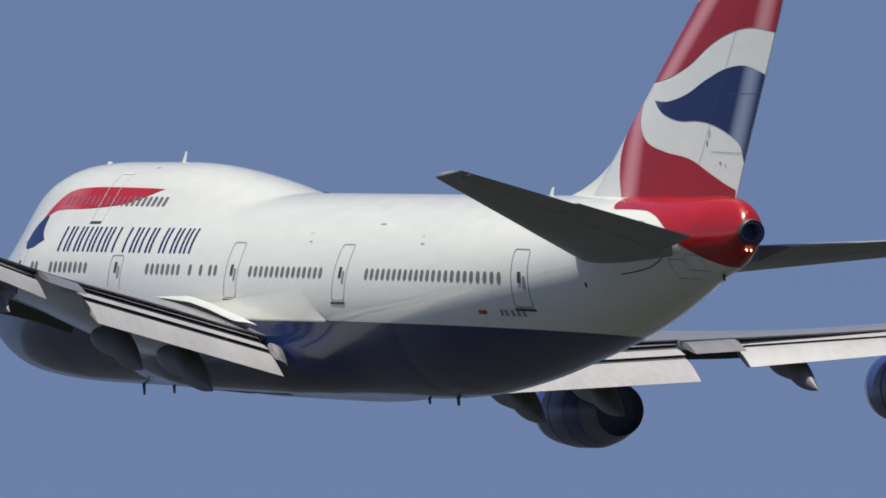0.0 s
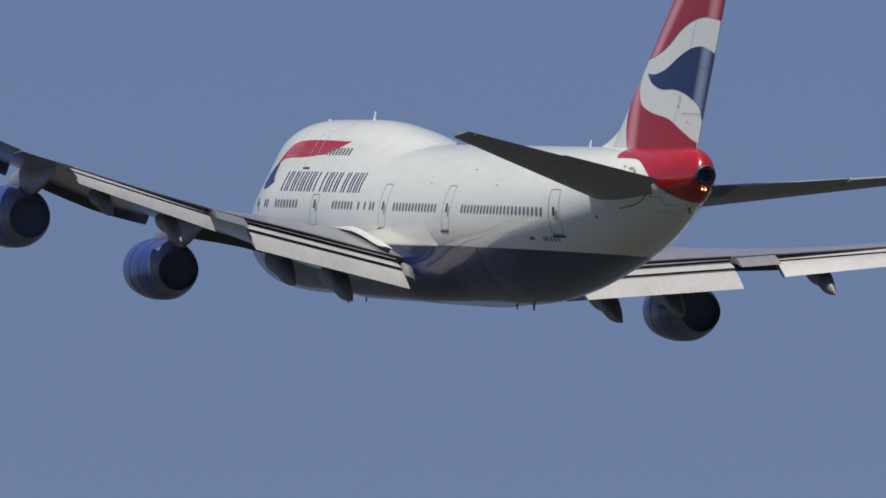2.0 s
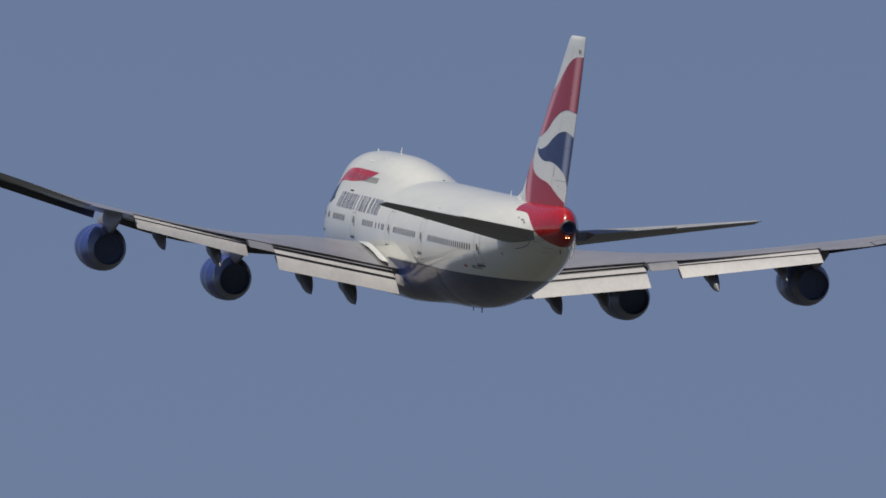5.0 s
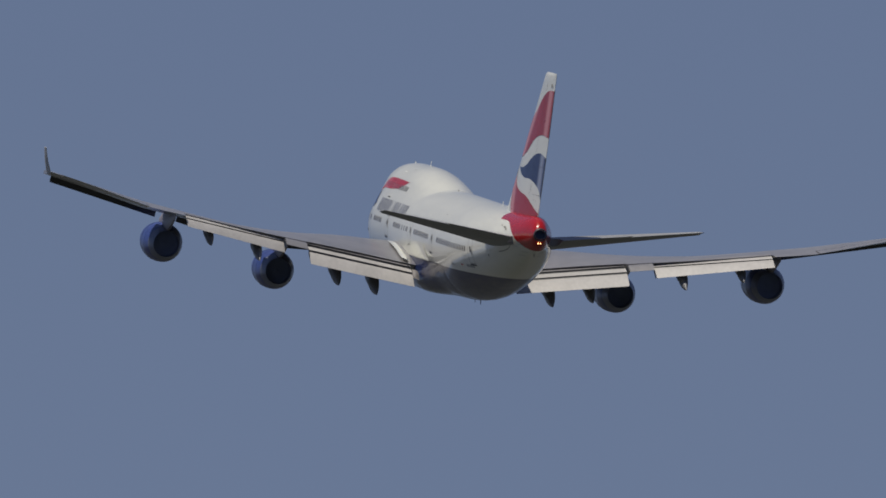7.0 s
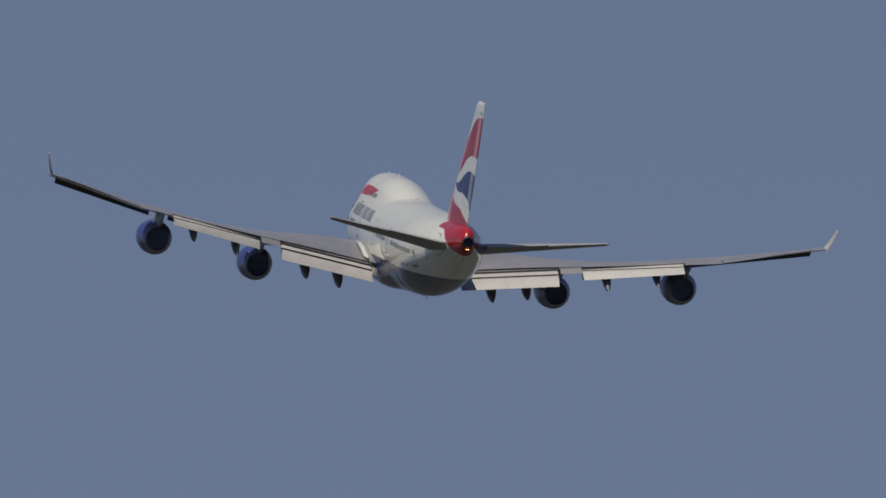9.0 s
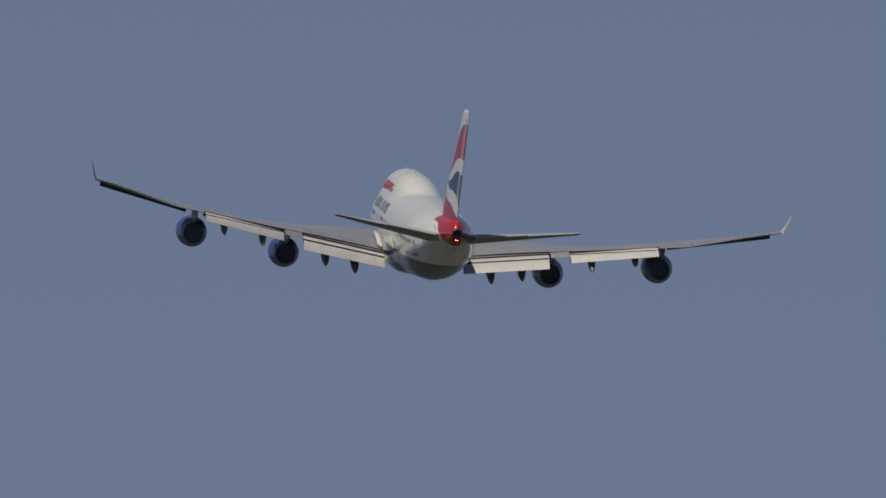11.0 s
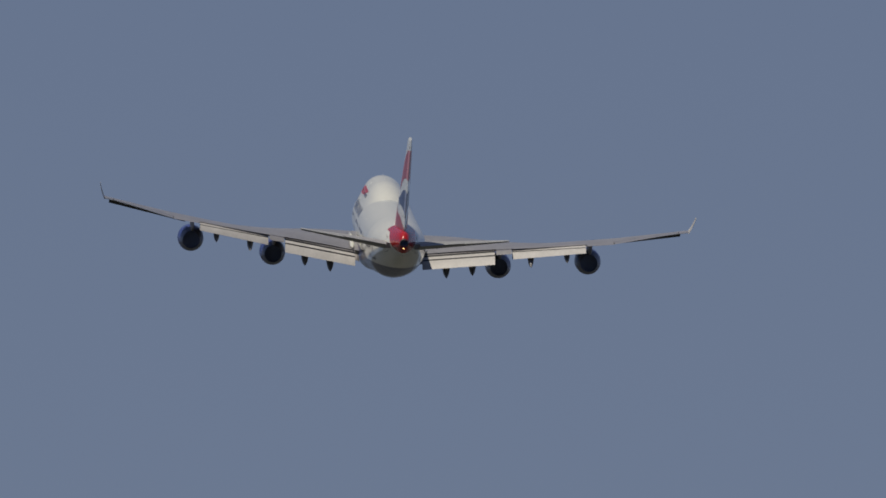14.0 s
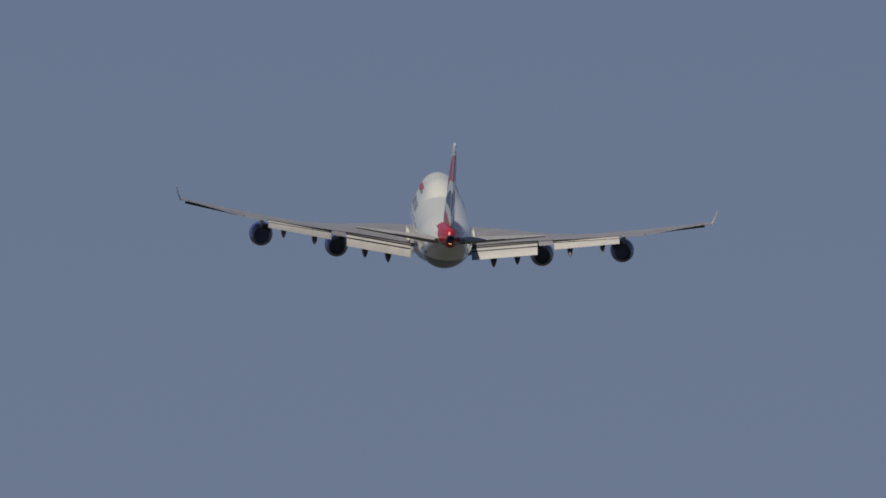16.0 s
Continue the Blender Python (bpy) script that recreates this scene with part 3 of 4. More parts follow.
    vs = [[bm.verts.new(p) for p in r] for r in rings]
    n = len(vs[0])
    for p, q in zip(vs, vs[1:]):
        for i in range(n):
            bm.faces.new((p[i], p[(i + 1) % n], q[(i + 1) % n], q[i]))
    bm.faces.new(vs[0])
    bm.faces.new(vs[-1])
    part("aileron", bm, GREY, wing, "grey outboard aileron")
    # winglet
    bm = bmesh.new()
    st = []
    for u in steps(0, 1, 5):
        y, z = 31.35 + 0.62 * u + 0.05 * math.sin(math.pi * u), 3.47 + 1.83 * u
        a = (46.2 + 2.55 * u, y * sgn, z)
        ch = 2.35 - 1.35 * u
        st.append((a, ch))
    rings = []
    for a, ch in st:
        cs = [0, 0.05, 0.2, 0.45, 0.75, 1.0]
        out = Vector((0, sgn, -0.3)).normalized()
        t = 0.06 * ch
        top = [Vector(a) + Vector((ch * c, 0, 0)) + out * (t * thick_at(c) + 0.008) for c in cs]
        low = [Vector(a) + Vector((ch * c, 0, 0)) - out * (t * thick_at(c) + 0.008) for c in cs]
        rings.append(top[::-1] + low)
    vs = [[bm.verts.new(p) for p in r] for r in rings]
    n = len(vs[0])
    for p, q in zip(vs, vs[1:]):
        for i in range(n):
            bm.faces.new((p[i], p[(i + 1) % n], q[(i + 1) % n], q[i]))
    bm.faces.new(vs[0])
    bm.faces.new(vs[-1])
    part("winglet", bm, PALE, wing, "canted pale winglet")
    for tip, ln, w, h in (((37.28, 6.28, -3.91), 5.6, 0.80, 1.35), ((37.61, 9.06, -3.41), 5.2, 0.78, 1.3), ((40.31, 15.16, -1.94), 4.6, 0.66, 1.1), ((42.2, 18.9, -1.05), 4.2, 0.62, 1.0)):
        canoe(wing, tip, ln, w, h, sgn)
    engine((29.53, 12.27, -3.03), sgn)
    engine((37.77, 21.48, -1.30), sgn)


# ---- tailplanes ----
for sgn in (-1, 1):
    root = ((58.0, 1.2 * sgn, 1.25), (67.4, 1.2 * sgn, 1.98))
    tip = ((67.5, 10.95 * sgn, 3.22), (69.8, 10.95 * sgn, 3.42))
    cap = ((68.0, 11.1 * sgn, 3.27), (69.7, 11.1 * sgn, 3.43))
    def tail_blade(bm, us, c0, c1, droop=0.0):
        """A stretch of the tailplane between chord fractions c0 and c1."""
        rings = []
        for u in us:
            a, b = Vector(root[0]).lerp(Vector(tip[0]), u), Vector(root[1]).lerp(Vector(tip[1]), u)
            t = 0.095 * (b - a).length * (0.2 if u > 1.005 else 1)
            cs = [c0 + (c1 - c0) * c for c in CH]
            top = [a.lerp(b, c) + Vector((0, 0, t * thick_at(c) + 0.01 - droop * (c - c0))) for c in cs]
            low = [a.lerp(b, c) - Vector((0, 0, t * thick_at(c) + 0.01 + droop * (c - c0))) for c in cs]
            rings.append(top[::-1] + (low[1:] if c0 == 0 else low))
        vs = [[bm.verts.new(p) for p in r] for r in rings]
        n = len(vs[0])
        for p, q in zip(vs, vs[1:]):
            for i in range(n):
                bm.faces.new((p[i], p[(i + 1) % n], q[(i + 1) % n], q[i]))
        bm.faces.new(vs[0])
        bm.faces.new(vs[-1])

    bm = bmesh.new()
    tail_blade(bm, steps(0, 1, 8) + [1.014], 0.0, 0.72)
    tail_blade(bm, (0.975, 1.0, 1.014), 0.715, 1.0)
    tailplane = part("tailplane", bm, DULL, plane, "grey swept horizontal tailplane")
    for us, droop in ((steps(0.06, 0.53, 4), -0.2), (steps(0.535, 0.972, 4), 0.0)):
        bm = bmesh.new()
        tail_blade(bm, us, 0.727, 1.0, droop)
        part("elevator", bm, DULL, tailplane, "grey elevator")

FIN_LE = curve([(3.3, 51.6), (3.6, 52.9), (3.86, 54.0), (4.48, 55.62), (5.15, 56.72), (5.72, 57.45), (6.58, 58.42), (13.5, 66.3)])
FIN_TE = curve([(3.2, 66.75), (3.76, 66.95), (4.85, 67.32), (7.97, 68.52), (10.1, 69.28), (13.55, 70.28)])


def fin_half(x, z):
    """Half thickness of the fin at (x, z)."""
    a, b = FIN_LE(z), FIN_TE(z)
    base = max(a, 58.5 + (z - 6.58) * 1.127)
    c = min(max((x - base) / (b - base), 0.0), 1.0)
    t = 0.105 * (b - base) * thick_at(c) + 0.012
    return t if x > base else max(0.012, t)


bm = bmesh.new()
rings = []
for z in [3.2] + steps(3.4, 7.0, 18) + steps(7.4, 13.3, 14) + [13.46, 13.54]:
    a, b = FIN_LE(z), FIN_TE(z)
    if z > 13.4:
        a += (z - 13.3) * 1.2
    base = max(a, 58.5 + (z - 6.58) * 1.127)
    shrink = 0.5 if z > 13.5 else (0.8 if z > 13.4 else 1)
    xs = [a + (b - a) * (1 - math.cos(math.pi * c)) / 2 for c in steps(0, 1, 44)]
    ths = []
    for x in xs:
        t = fin_half(x, z)
        if base - a > 0.4:   # dorsal fillet widens from a knife edge into the fin's body
            t = max(t, 0.14 * smoothstep(0, 1, (x - a) / (base - a + 2.0)) * (1 if x < base + 2 else 0) + 0.01)
        ths.append(t * shrink)
    rings.append([(x, -t, z) for x, t in zip(xs[::-1], ths[::-1])] + [(x, t, z) for x, t in zip(xs[1:], ths[1:])])
vs = [[bm.verts.new(p) for p in r] for r in rings]
n = len(vs[0])
for p, q in zip(vs, vs[1:]):
    for i in range(n):
        bm.faces.new((p[i], p[(i + 1) % n], q[(i + 1) % n], q[i]))
bm.faces.new(vs[-1])
fin = part("fin", bm, WHITE, plane, "tall swept white tail fin painted with flowing ribbons")


def fin_lift(x, z):
    return fin_half(x, z)


def fin_skin(x, z):
    """Half thickness with the dorsal fillet."""
    return max(fin_half(x, z), 0.15 * (1 - smoothstep(60.0, 62.0, x)))


def fin_te(z):
    return FIN_TE(z) - 0.008


def fin_le(z):
    return FIN_LE(z) + 0.05


# upper red ribbon, blue ribbon, lower red ribbon on the fin
low = spline([(fin_le(7.35), 7.35), (61.28, 7.50), (62.97, 7.92), (64.53, 8.62), (66.0, 9.05), (67.4, 9.2), (fin_te(9.06), 9.06)])
top = spline([(fin_te(12.35), 12.35), (68.6, 12.3), (67.3, 11.95), (66.0, 11.3), (64.6, 10.6), (fin_le(9.9), 9.9)])
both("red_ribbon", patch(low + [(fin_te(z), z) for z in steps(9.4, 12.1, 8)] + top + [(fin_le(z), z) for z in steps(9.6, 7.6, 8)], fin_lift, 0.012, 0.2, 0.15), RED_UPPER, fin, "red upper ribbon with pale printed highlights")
top = spline([(60.40, 6.76), (61.59, 6.72), (63.01, 6.96), (64.34, 7.43), (65.72, 7.82), (67.11, 7.93), (fin_te(7.66), 7.66)])
low = spline([(fin_te(4.75), 4.75), (67.0, 5.28), (66.4, 5.60), (65.24, 5.93), (64.07, 6.08), (62.59, 6.08), (61.24, 6.34), (60.40, 6.76)])
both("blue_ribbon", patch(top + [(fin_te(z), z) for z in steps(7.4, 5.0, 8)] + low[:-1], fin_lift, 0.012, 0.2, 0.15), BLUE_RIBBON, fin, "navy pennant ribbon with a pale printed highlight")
top = spline([(58.75, 6.72), (59.05, 6.62), (59.40, 5.98), (60.28, 5.35), (61.79, 5.03), (63.61, 4.81), (65.14, 4.33), (66.2, 3.99), (66.85, 3.82)])
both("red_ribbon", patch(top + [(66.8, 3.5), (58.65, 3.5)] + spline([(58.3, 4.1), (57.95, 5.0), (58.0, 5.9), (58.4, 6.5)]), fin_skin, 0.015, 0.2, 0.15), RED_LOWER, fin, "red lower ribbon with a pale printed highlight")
# rudder seam and panel lines
for p, q in (((64.0, 4.0), (68.05, 12.9)), ((66.2, 7.0), (68.1, 7.02)), ((65.1, 5.06), (67.35, 5.04))):
    d = Vector((q[0] - p[0], q[1] - p[1])).normalized() * 0.008
    both("rudder_seam", patch([(p[0] - d.y, p[1] + d.x), (p[0] + d.y, p[1] - d.x), (q[0] + d.y, q[1] - d.x), (q[0] - d.y, q[1] + d.x)], fin_lift, 0.017, 0.3, 0.3), HINGE, fin, "dark hinge line of the rudder")
both("fin_root_seam", patch([(62.5, 3.60), (66.85, 3.60), (66.85, 3.63), (62.5, 3.61)], fin_skin, 0.02, 0.3, 0.3), HINGE, fin, "dark joint along the fin's root")

# red tail cone: a coat of paint over the last stretch of the hull, down to a waving edge
CONE = curve([(59.3, 3.575), (59.45, 3.42), (59.7, 3.2), (60.2, 3.02), (61.2, 3.03), (62.4, 3.0), (63.4, 2.82), (64.2, 2.5), (65.0, 2.05), (65.8, 1.7), (66.8, 1.38), (67.6, 1.2), (68.2, 1.0)])
rings = []
for x in steps(59.31, 60.5, 14) + steps(60.6, 67.0, 40) + steps(67.1, 68.46, 20):
    pts = section(x)
    up = split(pts, CONE(x))[0] if CONE(x) > KEEL(x) else pts
    up = resample(up, 44) if len(up) > 1 else [pts[0]] * 45
    out = []
    for k, (y, z) in enumerate(up):
        p, q = up[max(k - 1, 0)], up[min(k + 1, 44)]
        d = Vector((q[0] - p[0], q[1] - p[1]))
        nrm = Vector((-d.y, d.x)).normalized() * 0.014 if d.length > 1e-6 else Vector((0, 0.014))
        out.append((max(y + nrm.x, 0) if k not in (0,) else 0, z + nrm.y))
    rings.append([(x + 0.004, -y, z) for y, z in out[::-1]] + [(x + 0.004, y, z) for y, z in out[1:]])
bm = bmesh.new()
skin(bm, rings)
part("tail_cone_paint", bm, RED, fuselage, "red painted tail cone")
bm = bmesh.new()
revolve(bm, (68.44, 0, 2.43), [(-0.1, 0.47), (0.03, 0.44), (0.07, 0.405), (0.06, 0.375), (-0.1, 0.36)], 32)
part("apu_rim", bm, DARKGREY, fuselage, "dark grey exhaust rim")
bm = bmesh.new()
revolve(bm, (68.44, 0, 2.43), [(0.05, 0.374), (-0.15, 0.355), (-0.7, 0.34), (-0.7, 0.01)], 32)
part("apu_exhaust", bm, HAZED_SOOT, fuselage, "black auxiliary exhaust opening")
for y in (-0.1, 0.1):
    bm = bmesh.new()
    bmesh.ops.create_icosphere(bm, subdivisions=2, radius=0.032, matrix=Matrix.Translation((68.3, y * 0.8, 1.84)))
    part("tail_lamp", bm, LAMP, fuselage, "glowing amber-white tail lamp")

# ---- doors, cabin windows, markings ----
def frame_strip(x0, x1, z0, z1, w):
    """Four strips of the outline of a door."""
    out = []
    for a, b, c, d in ((x0, x1, z1 - w, z1), (x0, x1, z0, z0 + w), (x0, x0 + w, z0 + w, z1 - w), (x1 - w, x1, z0 + w, z1 - w)):
        out.append([(a, c), (b, c), (b, d), (a, d)])
    return out


def door(x, w=1.18, z0=-0.42, z1=1.58):
    r = 0.16
    n = []
    for cx, cz, a0 in ((x + w / 2 - r, z1 - r, 0), (x - w / 2 + r, z1 - r, 90), (x - w / 2 + r, z0 + r, 180), (x + w / 2 - r, z0 + r, 270)):
        n += [(cx + r * math.cos(radians(a0 + k * 18)), cz + r * math.sin(radians(a0 + k * 18))) for k in range(6)]
    g = 0.035
    for sgn in (-1, 1):
        bm = bmesh.new()
        vs = []
        for px, pz in n:
            qx, qz = x + (px - x) * (1 - 2 * g / w), (z0 + z1) / 2 + (pz - (z0 + z1) / 2) * (1 - 2 * g / (z1 - z0))
            vs.append((bm.verts.new((px, sgn * (half_width(px, pz) + 0.012), pz)), bm.verts.new((qx, sgn * (half_width(qx, qz) + 0.012), qz))))
        # long sides get more rows so that they follow the hull
        for a, b in zip(vs, vs[1:] + vs[:1]):
            bm.faces.new((a[0], b[0], b[1], a[1]))
        bmesh.ops.subdivide_edges(bm, edges=[e for e in bm.edges if e.calc_length() > 0.7], cuts=8)
        for v in bm.verts:
            v.co.y = sgn * (half_width(v.co.x, v.co.z) + 0.012)
        ob = part("door", bm, SEAM, plane, "closed cabin door outlined by a grey seam")
        for nm, o, m in (("sill", [(x - w / 2 - 0.05, z0 - 0.12), (x + w / 2 + 0.05, z0 - 0.12), (x + w / 2 + 0.05, z0 - 0.03), (x - w / 2 - 0.05, z0 - 0.03)], SCUFF),
                         ("door_pane", [(x - 0.13, 0.38), (x + 0.1, 0.38), (x + 0.1, 0.76), (x - 0.13, 0.76)], SCUFF),
                         ("handle", [(x + 0.2, 0.2), (x + 0.38, 0.2), (x + 0.38, 0.62), (x + 0.2, 0.62)], SEAM)):
            p = patch(o, half_width, 0.016)
            part(nm, p if sgn < 0 else mirrored(p), m, ob)


for x, z1 in ((8.4, 1.5), (18.9, 1.02), (30.25, 1.58), (40.45, 1.58), (55.45, 1.55)):
    door(x, z1=z1)
both("upper_door", patch([(14.4, 2.16), (15.5, 2.16), (15.5, 2.25), (14.4, 2.25)], half_width, 0.015), SCUFF, fuselage, "dark sill of the upper deck door")
# cabin windows of the main deck, then of the upper deck
for sgn in (-1, 1):
    for x0, count in ((10.2, 2), (12.3, 8), (22.0, 7), (26.2, 1), (27.25, 1), (28.15, 2), (32.0, 14), (42.85, 23)):
        for k in range(count):
            x, z = x0 + 0.508 * k, 0.54
            o = [(x - 0.13, z - 0.12), (x - 0.07, z - 0.19), (x + 0.07, z - 0.19), (x + 0.13, z - 0.12), (x + 0.13, z + 0.12), (x + 0.07, z + 0.19), (x - 0.07, z + 0.19), (x - 0.13, z + 0.12)]
            p = patch(o, half_width, 0.014, 5, 0.12)
            part("window", p if sgn < 0 else mirrored(p), PANE, fuselage)
for sgn in (-1, 1):
    for k in range(20):
        x, z = 10.9 + 0.508 * k, 3.03
        p = patch([(x - 0.12, z - 0.17), (x + 0.12, z - 0.17), (x + 0.12, z + 0.17), (x - 0.12, z + 0.17)], half_width, 0.022, 5, 0.12)
        part("window", p if sgn < 0 else mirrored(p), TINTED if x < 17 else PANE, fuselage)

# plain bars in the place of the titles, and the ribbon emblem above them
pos = 12.35
for w in (0.98, 0.98, 0.5, 0.85, 0.5, 0.85, 1.0, 0, 1.05, 0.5, 0.98, 1.3, 1.05, 0.9, 0.85):
    if w:
        for a, b in ((pos, pos + 0.18),) if w < 0.6 else ((pos, pos + 0.18), (pos + w - 0.36, pos + w - 0.18)):
            both("title_bar", patch([(a + 0.14, 1.12), (b + 0.14, 1.12), (b, 2.05), (a, 2.05)], half_width, 0.014), BLUE, fuselage)
    pos += w * 1.04 if w else 0.66
top = spline([(8.9, 2.35), (9.6, 2.95), (10.7, 3.38), (12.7, 3.53), (16, 3.54), (19.8, 3.5)])
low = spline([(19.8, 3.5), (18.4, 3.2), (17.0, 2.95), (15, 2.8), (12.9, 2.72), (11.2, 2.7), (10.1, 2.65), (9.5, 2.5), (8.9, 2.35)])
both("emblem_red", patch(top + low[1:-1], half_width, 0.014, 0.4, 0.08), RED_NOSE, fuselage, "red ribbon emblem")
both("emblem_blue", patch(spline([(8.9, 2.32), (9.45, 2.46), (9.6, 2.1), (9.9, 1.8), (10.45, 1.55)]) + spline([(9.6, 1.28), (8.6, 1.2), (8.2, 1.5), (8.4, 2.0), (8.9, 2.32)])[:-1], half_width, 0.014, 0.4, 0.08), BLUE, fuselage, "navy ribbon emblem")
both("flag_patch", patch([(52.3, -0.70), (52.85, -0.70), (52.85, -0.57), (52.3, -0.57)], half_width, 0.014), RED, fuselage)
for a in (53.75, 54.05, 54.45, 54.8, 55.15):
    both("marking_bar", patch([(a, -0.72), (a + 0.2, -0.72), (a + 0.2, -0.52), (a, -0.52)], half_width, 0.014), SEAM, fuselage)

# plain bars for the letters near the fin's tip
for a in (69.1, 69.36):
    both("marking_bar", patch([(a, 12.54), (a + 0.14, 12.54), (a + 0.14, 12.8), (a, 12.8)], fin_lift, 0.017, 0.3, 0.3), SEAM, fin)
# spots of grime by the rudder's hinge
for x, z, w, h in ((64.78, 5.35, 0.035, 0.10), (64.9, 5.65, 0.02, 0.16), (65.75, 4.7, 0.05, 0.04), (66.1, 4.62, 0.04, 0.03)):
    both("grime_spot", patch(spline([(x + w * math.cos(k), z + h * math.sin(k)) for k in (0, 1.2, 2.3, 3.4, 4.4, 5.4)], 4, True), fin_lift, 0.019, 0.2, 0.2), HINGE, fin, "dark grime spot")

# aerials
for x, z, h, ch in ((16.42, 4.6, 0.42, 0.35), (51.0, 3.56, 0.30, 0.3), (9.0, 4.5, 0.14, 0.5), (30.4, 3.5, 0.12, 0.5), (66.4, 1.03, -0.22, 0.3), (14.4, -3.38, -0.42, 0.35), (17.4, -3.4, -0.3, 0.3), (44.3, -3.40, -0.30, 0.35), (41.7, -3.45, -0.24, 0.3)):
    bm = bmesh.new()
    blade(bm, [((x - ch / 2, 0, z), (x + ch / 2, 0, z), (0, 0.05, 0)), ((x - ch / 2 + abs(h) * 0.5, 0, z + h), (x + ch / 2 + abs(h) * 0.2, 0, z + h), (0, 0.02, 0))])
    part("aerial", bm, WHITE if h > 0.13 else DARKGREY, fuselage, "small blade aerial")

# wing root fairing: flares out from the hull over the wing's root and runs on below as the keel fairing
FAIR_TOP = curve([(19.0, -1.08), (22, -0.9), (26, -0.7), (30, -0.5), (33, -0.3), (35.5, -0.14), (36.7, -0.08), (37.2, -0.2), (38.2, -0.64), (39.2, -1.08)])
FLARE = curve([(17, 0.0), (20, 0.35), (24, 0.62), (33, 0.66), (36, 0.56), (38.5, 0.36), (41.5, 0.12), (45.5, 0.0)])


def flare(x, z):
    t = FAIR_TOP(x)
    u = min(max((t - z) / max(t - CHEAT, 0.02), 0), 1)
    return half_width(x, z) + 0.03 + (FLARE(x) * 0.29 - 0.03) * u ** 1.5 * min((t - CHEAT) / 0.25, 1)


fair = [(19.0, CHEAT - 0.1)] + [(x, FAIR_TOP(x)) for x in steps(19.0, 39.2, 60)] + [(39.2, CHEAT - 0.1)]
both("wing_root_fairing", patch(fair, flare, 0.0, 0.4, 0.08), WHITE, fuselage, "white flared wing root fairing")
rings = []
for x in steps(17.5, 45.4, 60):
    low = resample(split(section(x), CHEAT)[1], 30)
    out = []
    for k, (y, z) in enumerate(low):
        p, q, u = low[max(k - 1, 0)], low[min(k + 1, 30)], k / 30
        d = Vector((q[0] - p[0], q[1] - p[1])).normalized()
        swell = 0.29 + 1.01 * smoothstep(0, 0.36, u) - 1.22 * smoothstep(0.42, 0.95, u)
        off = FLARE(x) * swell + 0.012 * smoothstep(0, 0.02, FLARE(x)) - 0.01 * (1 - smoothstep(0, 0.02, FLARE(x)))
        out.append((max(y - d.y * off, 0) if k < 30 else 0, z + d.x * off))
    rings.append([(x, -y, z) for y, z in out] + [(x, y, z) for y, z in out[::-1][1:]])
bm = bmesh.new()
skin(bm, rings)
part("keel_fairing", bm, BLUE, fuselage, "bulging navy keel fairing between the wings")

# edges of the closed gear doors standing proud of the keel
for x0, x1 in ((21.7, 23.4), (24.1, 27.0)):
    bm = bmesh.new()
    blade(bm, [((x0, y, KEEL((x0 + x1) / 2) - 0.06), (x1, y, KEEL((x0 + x1) / 2) - 0.10), (0, 0, 0.08)) for y in (-0.9, 0.0, 0.9)])
    part("gear_door", bm, DARKGREY, fuselage, "dark edge of a closed gear door")

# raised white edge of the wing root fillet
RIDGE = curve([(25.0, -0.50), (28.0, -0.47), (30.3, -0.68), (32.3, -0.98), (34.0, -1.22), (35.6, -1.47)])
for sgn in (-1, 1):
    rings = []
    for x in steps(25.0, 35.0, 40):
        k = min((x - 25.0) / 3, 1) * (1 - 0.95 * smoothstep(33, 35.0, x)) + 0.02
        z = RIDGE(x)
        rings.append([(x, sgn * (4.0 + dy * k), z + dz * k) for dy, dz in ((0.16, -0.16), (0.07, -0.02), (0.0, 0.03), (-0.08, 0.0), (-0.22, -0.10), (-0.36, -0.4))])
    bm = bmesh.new()
    skin(bm, rings)
    part("root_fillet", bm, WHITE, fuselage, "white raised edge of the wing root fillet")

# small fittings on the hull: vents, ports, a drain streak, the static port by the tail
for x, z, w, h, m in ((36.2, 1.95, 0.3, 0.05, FAINT), (46.6, 1.9, 0.26, 0.05, FAINT), (46.9, 1.62, 0.3, 0.04, SEAM), (36.6, 1.62, 0.26, 0.04, SEAM), (59.6, 0.35, 0.12, 0.15, SCUFF), (32.6, -0.7, 0.12, 0.16, SCUFF), (42.0, 2.3, 0.5, 0.05, SEAM), (16.8, 4.3, 0.3, 0.06, SEAM)):
    both("hull_fitting", patch([(x, z), (x + w, z), (x + w, z + h), (x, z + h)], half_width, 0.014, 0.4, 0.08), m, fuselage)
# dark rub line under the tailplane's root
line = spline([(61.85, 0.83), (62.6, 0.93), (63.38, 1.08), (63.9, 1.26), (64.33, 1.49)])
both("rub_line", patch([(x, z + 0.018) for x, z in line] + [(x, z - 0.018) for x, z in line[::-1]], half_width, 0.014, 0.3, 0.1), SCUFF, fuselage, "dark rub line under the tailplane")
# access panels under the tail cone, smears of oil above the tailplane
for x0, x1, z0, z1 in ((64.55, 65.35, 0.80, 1.42), (65.45, 66.25, 1.08, 1.58)):
    for o in frame_strip(x0, x1, z0, z1, 0.022):
        both("panel_seam", patch(o, half_width, 0.015, 0.3, 0.1), SEAM, fuselage, "grey seam of an access panel")
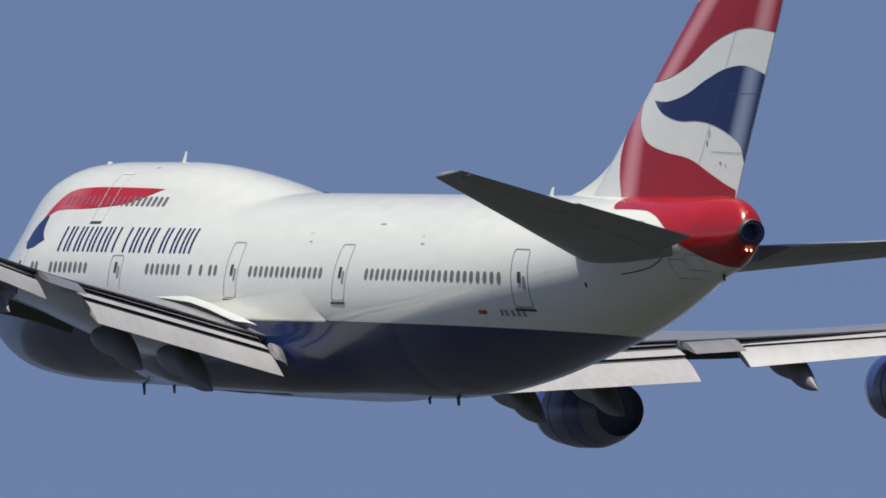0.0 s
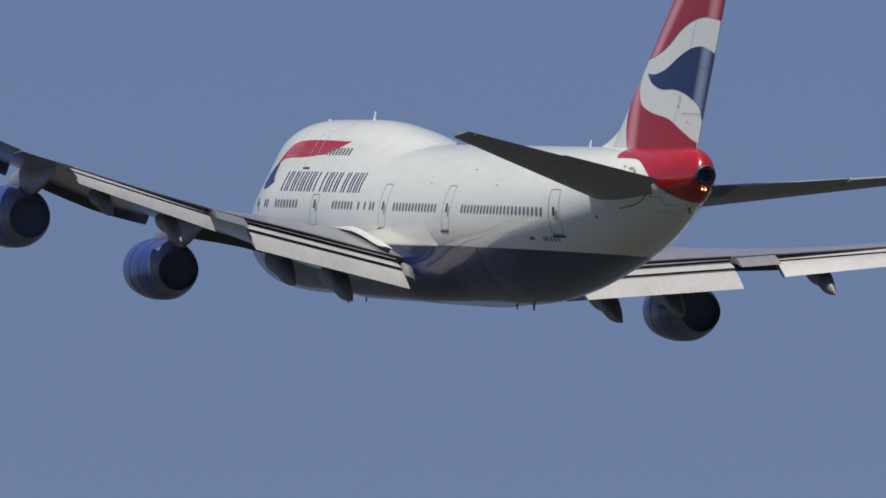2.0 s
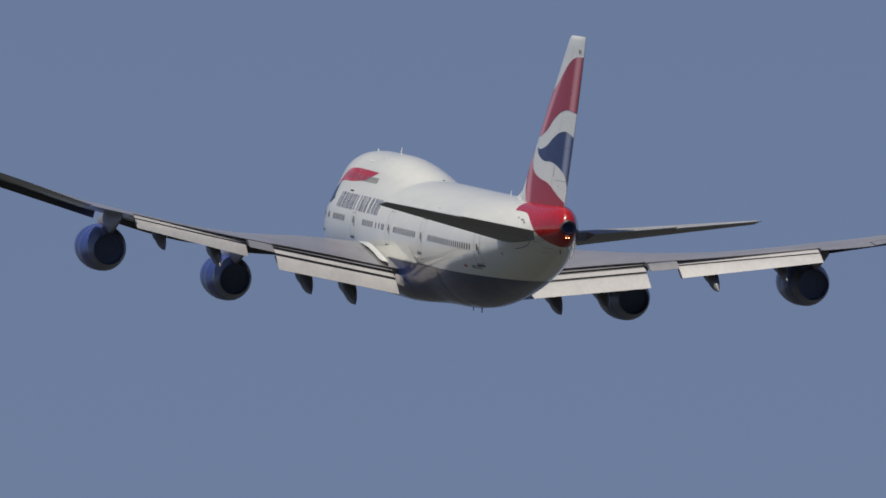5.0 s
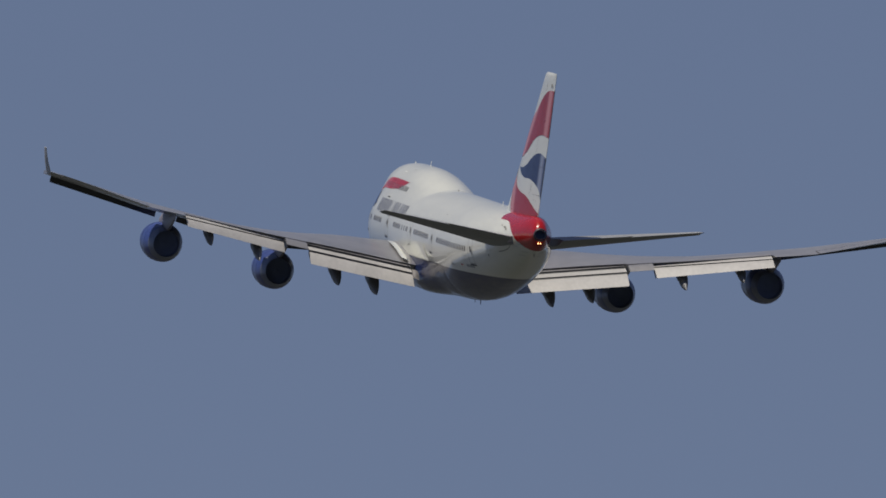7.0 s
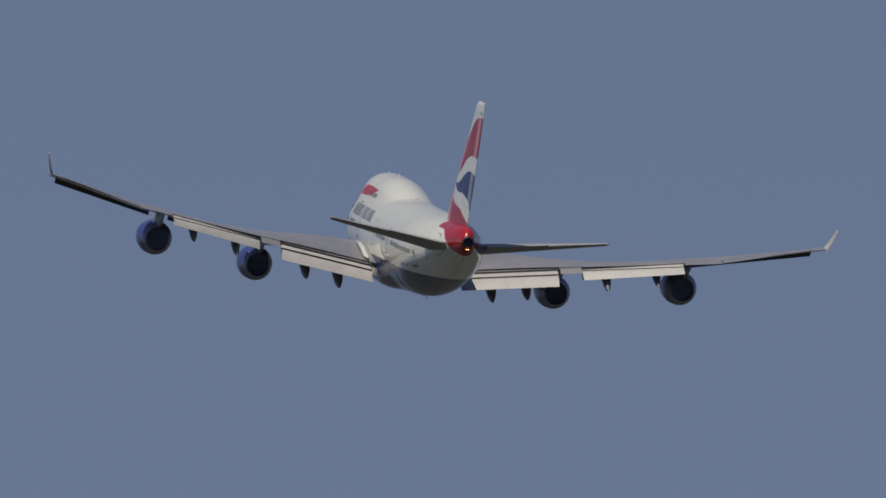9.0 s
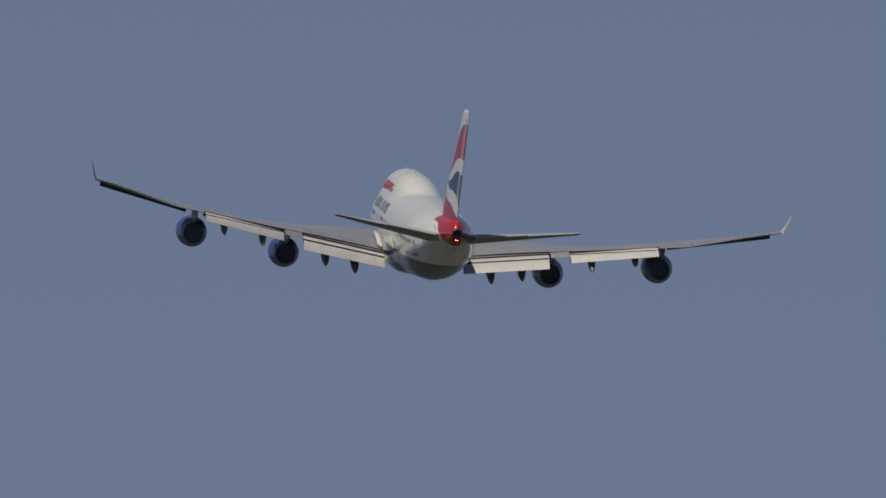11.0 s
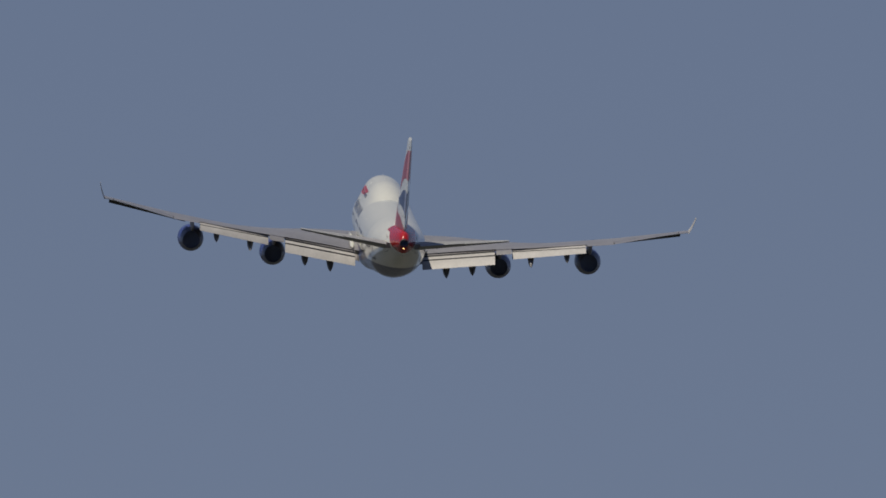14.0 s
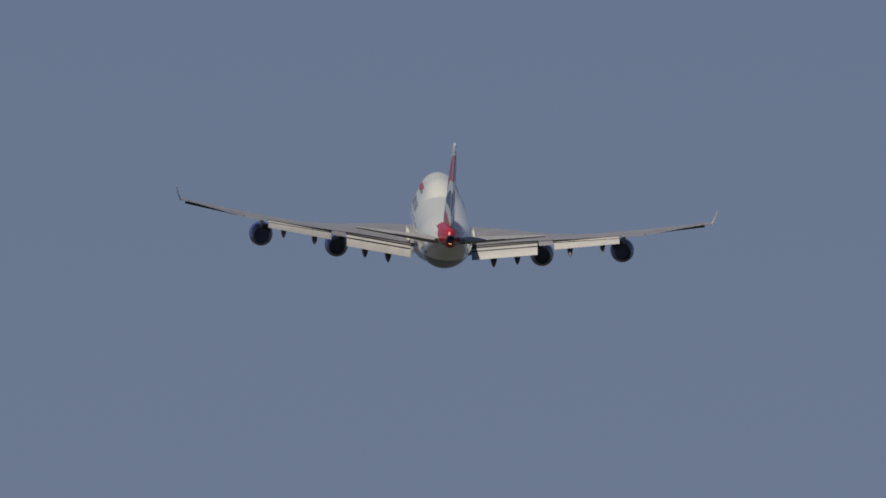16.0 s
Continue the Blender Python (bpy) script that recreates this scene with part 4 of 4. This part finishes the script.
for x, z, w, h in ((62.7, 2.58, 0.30, 0.05), (63.15, 2.46, 0.14, 0.07), (61.9, 2.66, 0.18, 0.035)):
    both("oil_smear", patch(spline([(x + w * math.cos(k) * (1 + 0.3 * math.sin(3 * k + x)), z + h * math.sin(k) * (1 + 0.3 * math.cos(2 * k + z))) for k in (0, 0.9, 1.8, 2.7, 3.6, 4.5, 5.4)], 4, True), half_width, 0.018, 0.1, 0.06), GRIME, fuselage, "brownish smear of oil")
# outline of the upper deck door
for o in frame_strip(14.36, 15.54, 2.26, 4.1, 0.04):
    both("upper_door_seam", patch(o, half_width, 0.032, 0.4, 0.06), FAINT, fuselage, "faint outline of the upper deck door")


def motions():
    """The airliner's climb-out."""
    walk(plane, [
        (0.0, pose(127.45, 511.72, 106.00, -0.947, 10.842, -80.899)),
        (0.5, pose(121.35, 552.25, 108.50, -1.190, 10.597, -81.098)),
        (1.0, pose(115.34, 592.81, 111.00, -1.363, 10.354, -81.316)),
        (1.5, pose(109.44, 633.45, 113.50, -1.665, 9.966, -81.484)),
        (2.0, pose(103.65, 674.20, 116.00, -1.795, 9.628, -81.738)),
        (2.5, pose(97.98, 715.07, 118.50, -1.822, 9.527, -81.946)),
        (3.0, pose(92.41, 756.09, 121.00, -1.764, 9.642, -82.227)),
        (3.5, pose(86.94, 797.26, 123.50, -1.541, 9.919, -82.441)),
        (4.0, pose(81.59, 838.57, 126.00, -1.358, 10.138, -82.617)),
        (4.5, pose(76.34, 880.03, 128.50, -1.268, 10.401, -82.761)),
        (5.0, pose(71.20, 921.63, 131.00, -1.303, 10.435, -82.960)),
        (7.5, pose(47.42, 1131.46, 143.50, -3.458, 10.189, -84.139)),
        (8.0, pose(43.10, 1173.73, 146.00, -4.100, 10.215, -84.429)),
        (8.5, pose(38.95, 1216.08, 148.50, -4.763, 10.314, -84.767)),
        (11.0, pose(21.06, 1428.77, 161.00, -4.005, 10.259, -86.189)),
        (11.5, pose(18.09, 1471.44, 163.50, -3.890, 10.278, -86.378)),
        (12.0, pose(15.33, 1514.16, 166.00, -4.043, 10.260, -86.749)),
        (12.5, pose(12.78, 1556.90, 168.50, -4.057, 10.254, -86.946)),
        (13.0, pose(10.43, 1599.68, 171.00, -4.058, 10.349, -87.196)),
        (13.5, pose(8.27, 1642.48, 173.50, -3.712, 10.662, -87.521)),
        (14.0, pose(6.30, 1685.31, 176.00, -3.157, 11.128, -87.818)),
        (14.5, pose(4.50, 1728.16, 178.50, -2.797, 11.406, -88.012)),
        (15.0, pose(2.87, 1771.04, 181.00, -2.463, 11.489, -88.146)),
        (15.5, pose(1.37, 1813.95, 183.50, -2.377, 11.515, -88.330)),
        (16.0, pose(-0.00, 1856.89, 186.00, -2.497, 11.461, -88.491)),
    ])


motions()
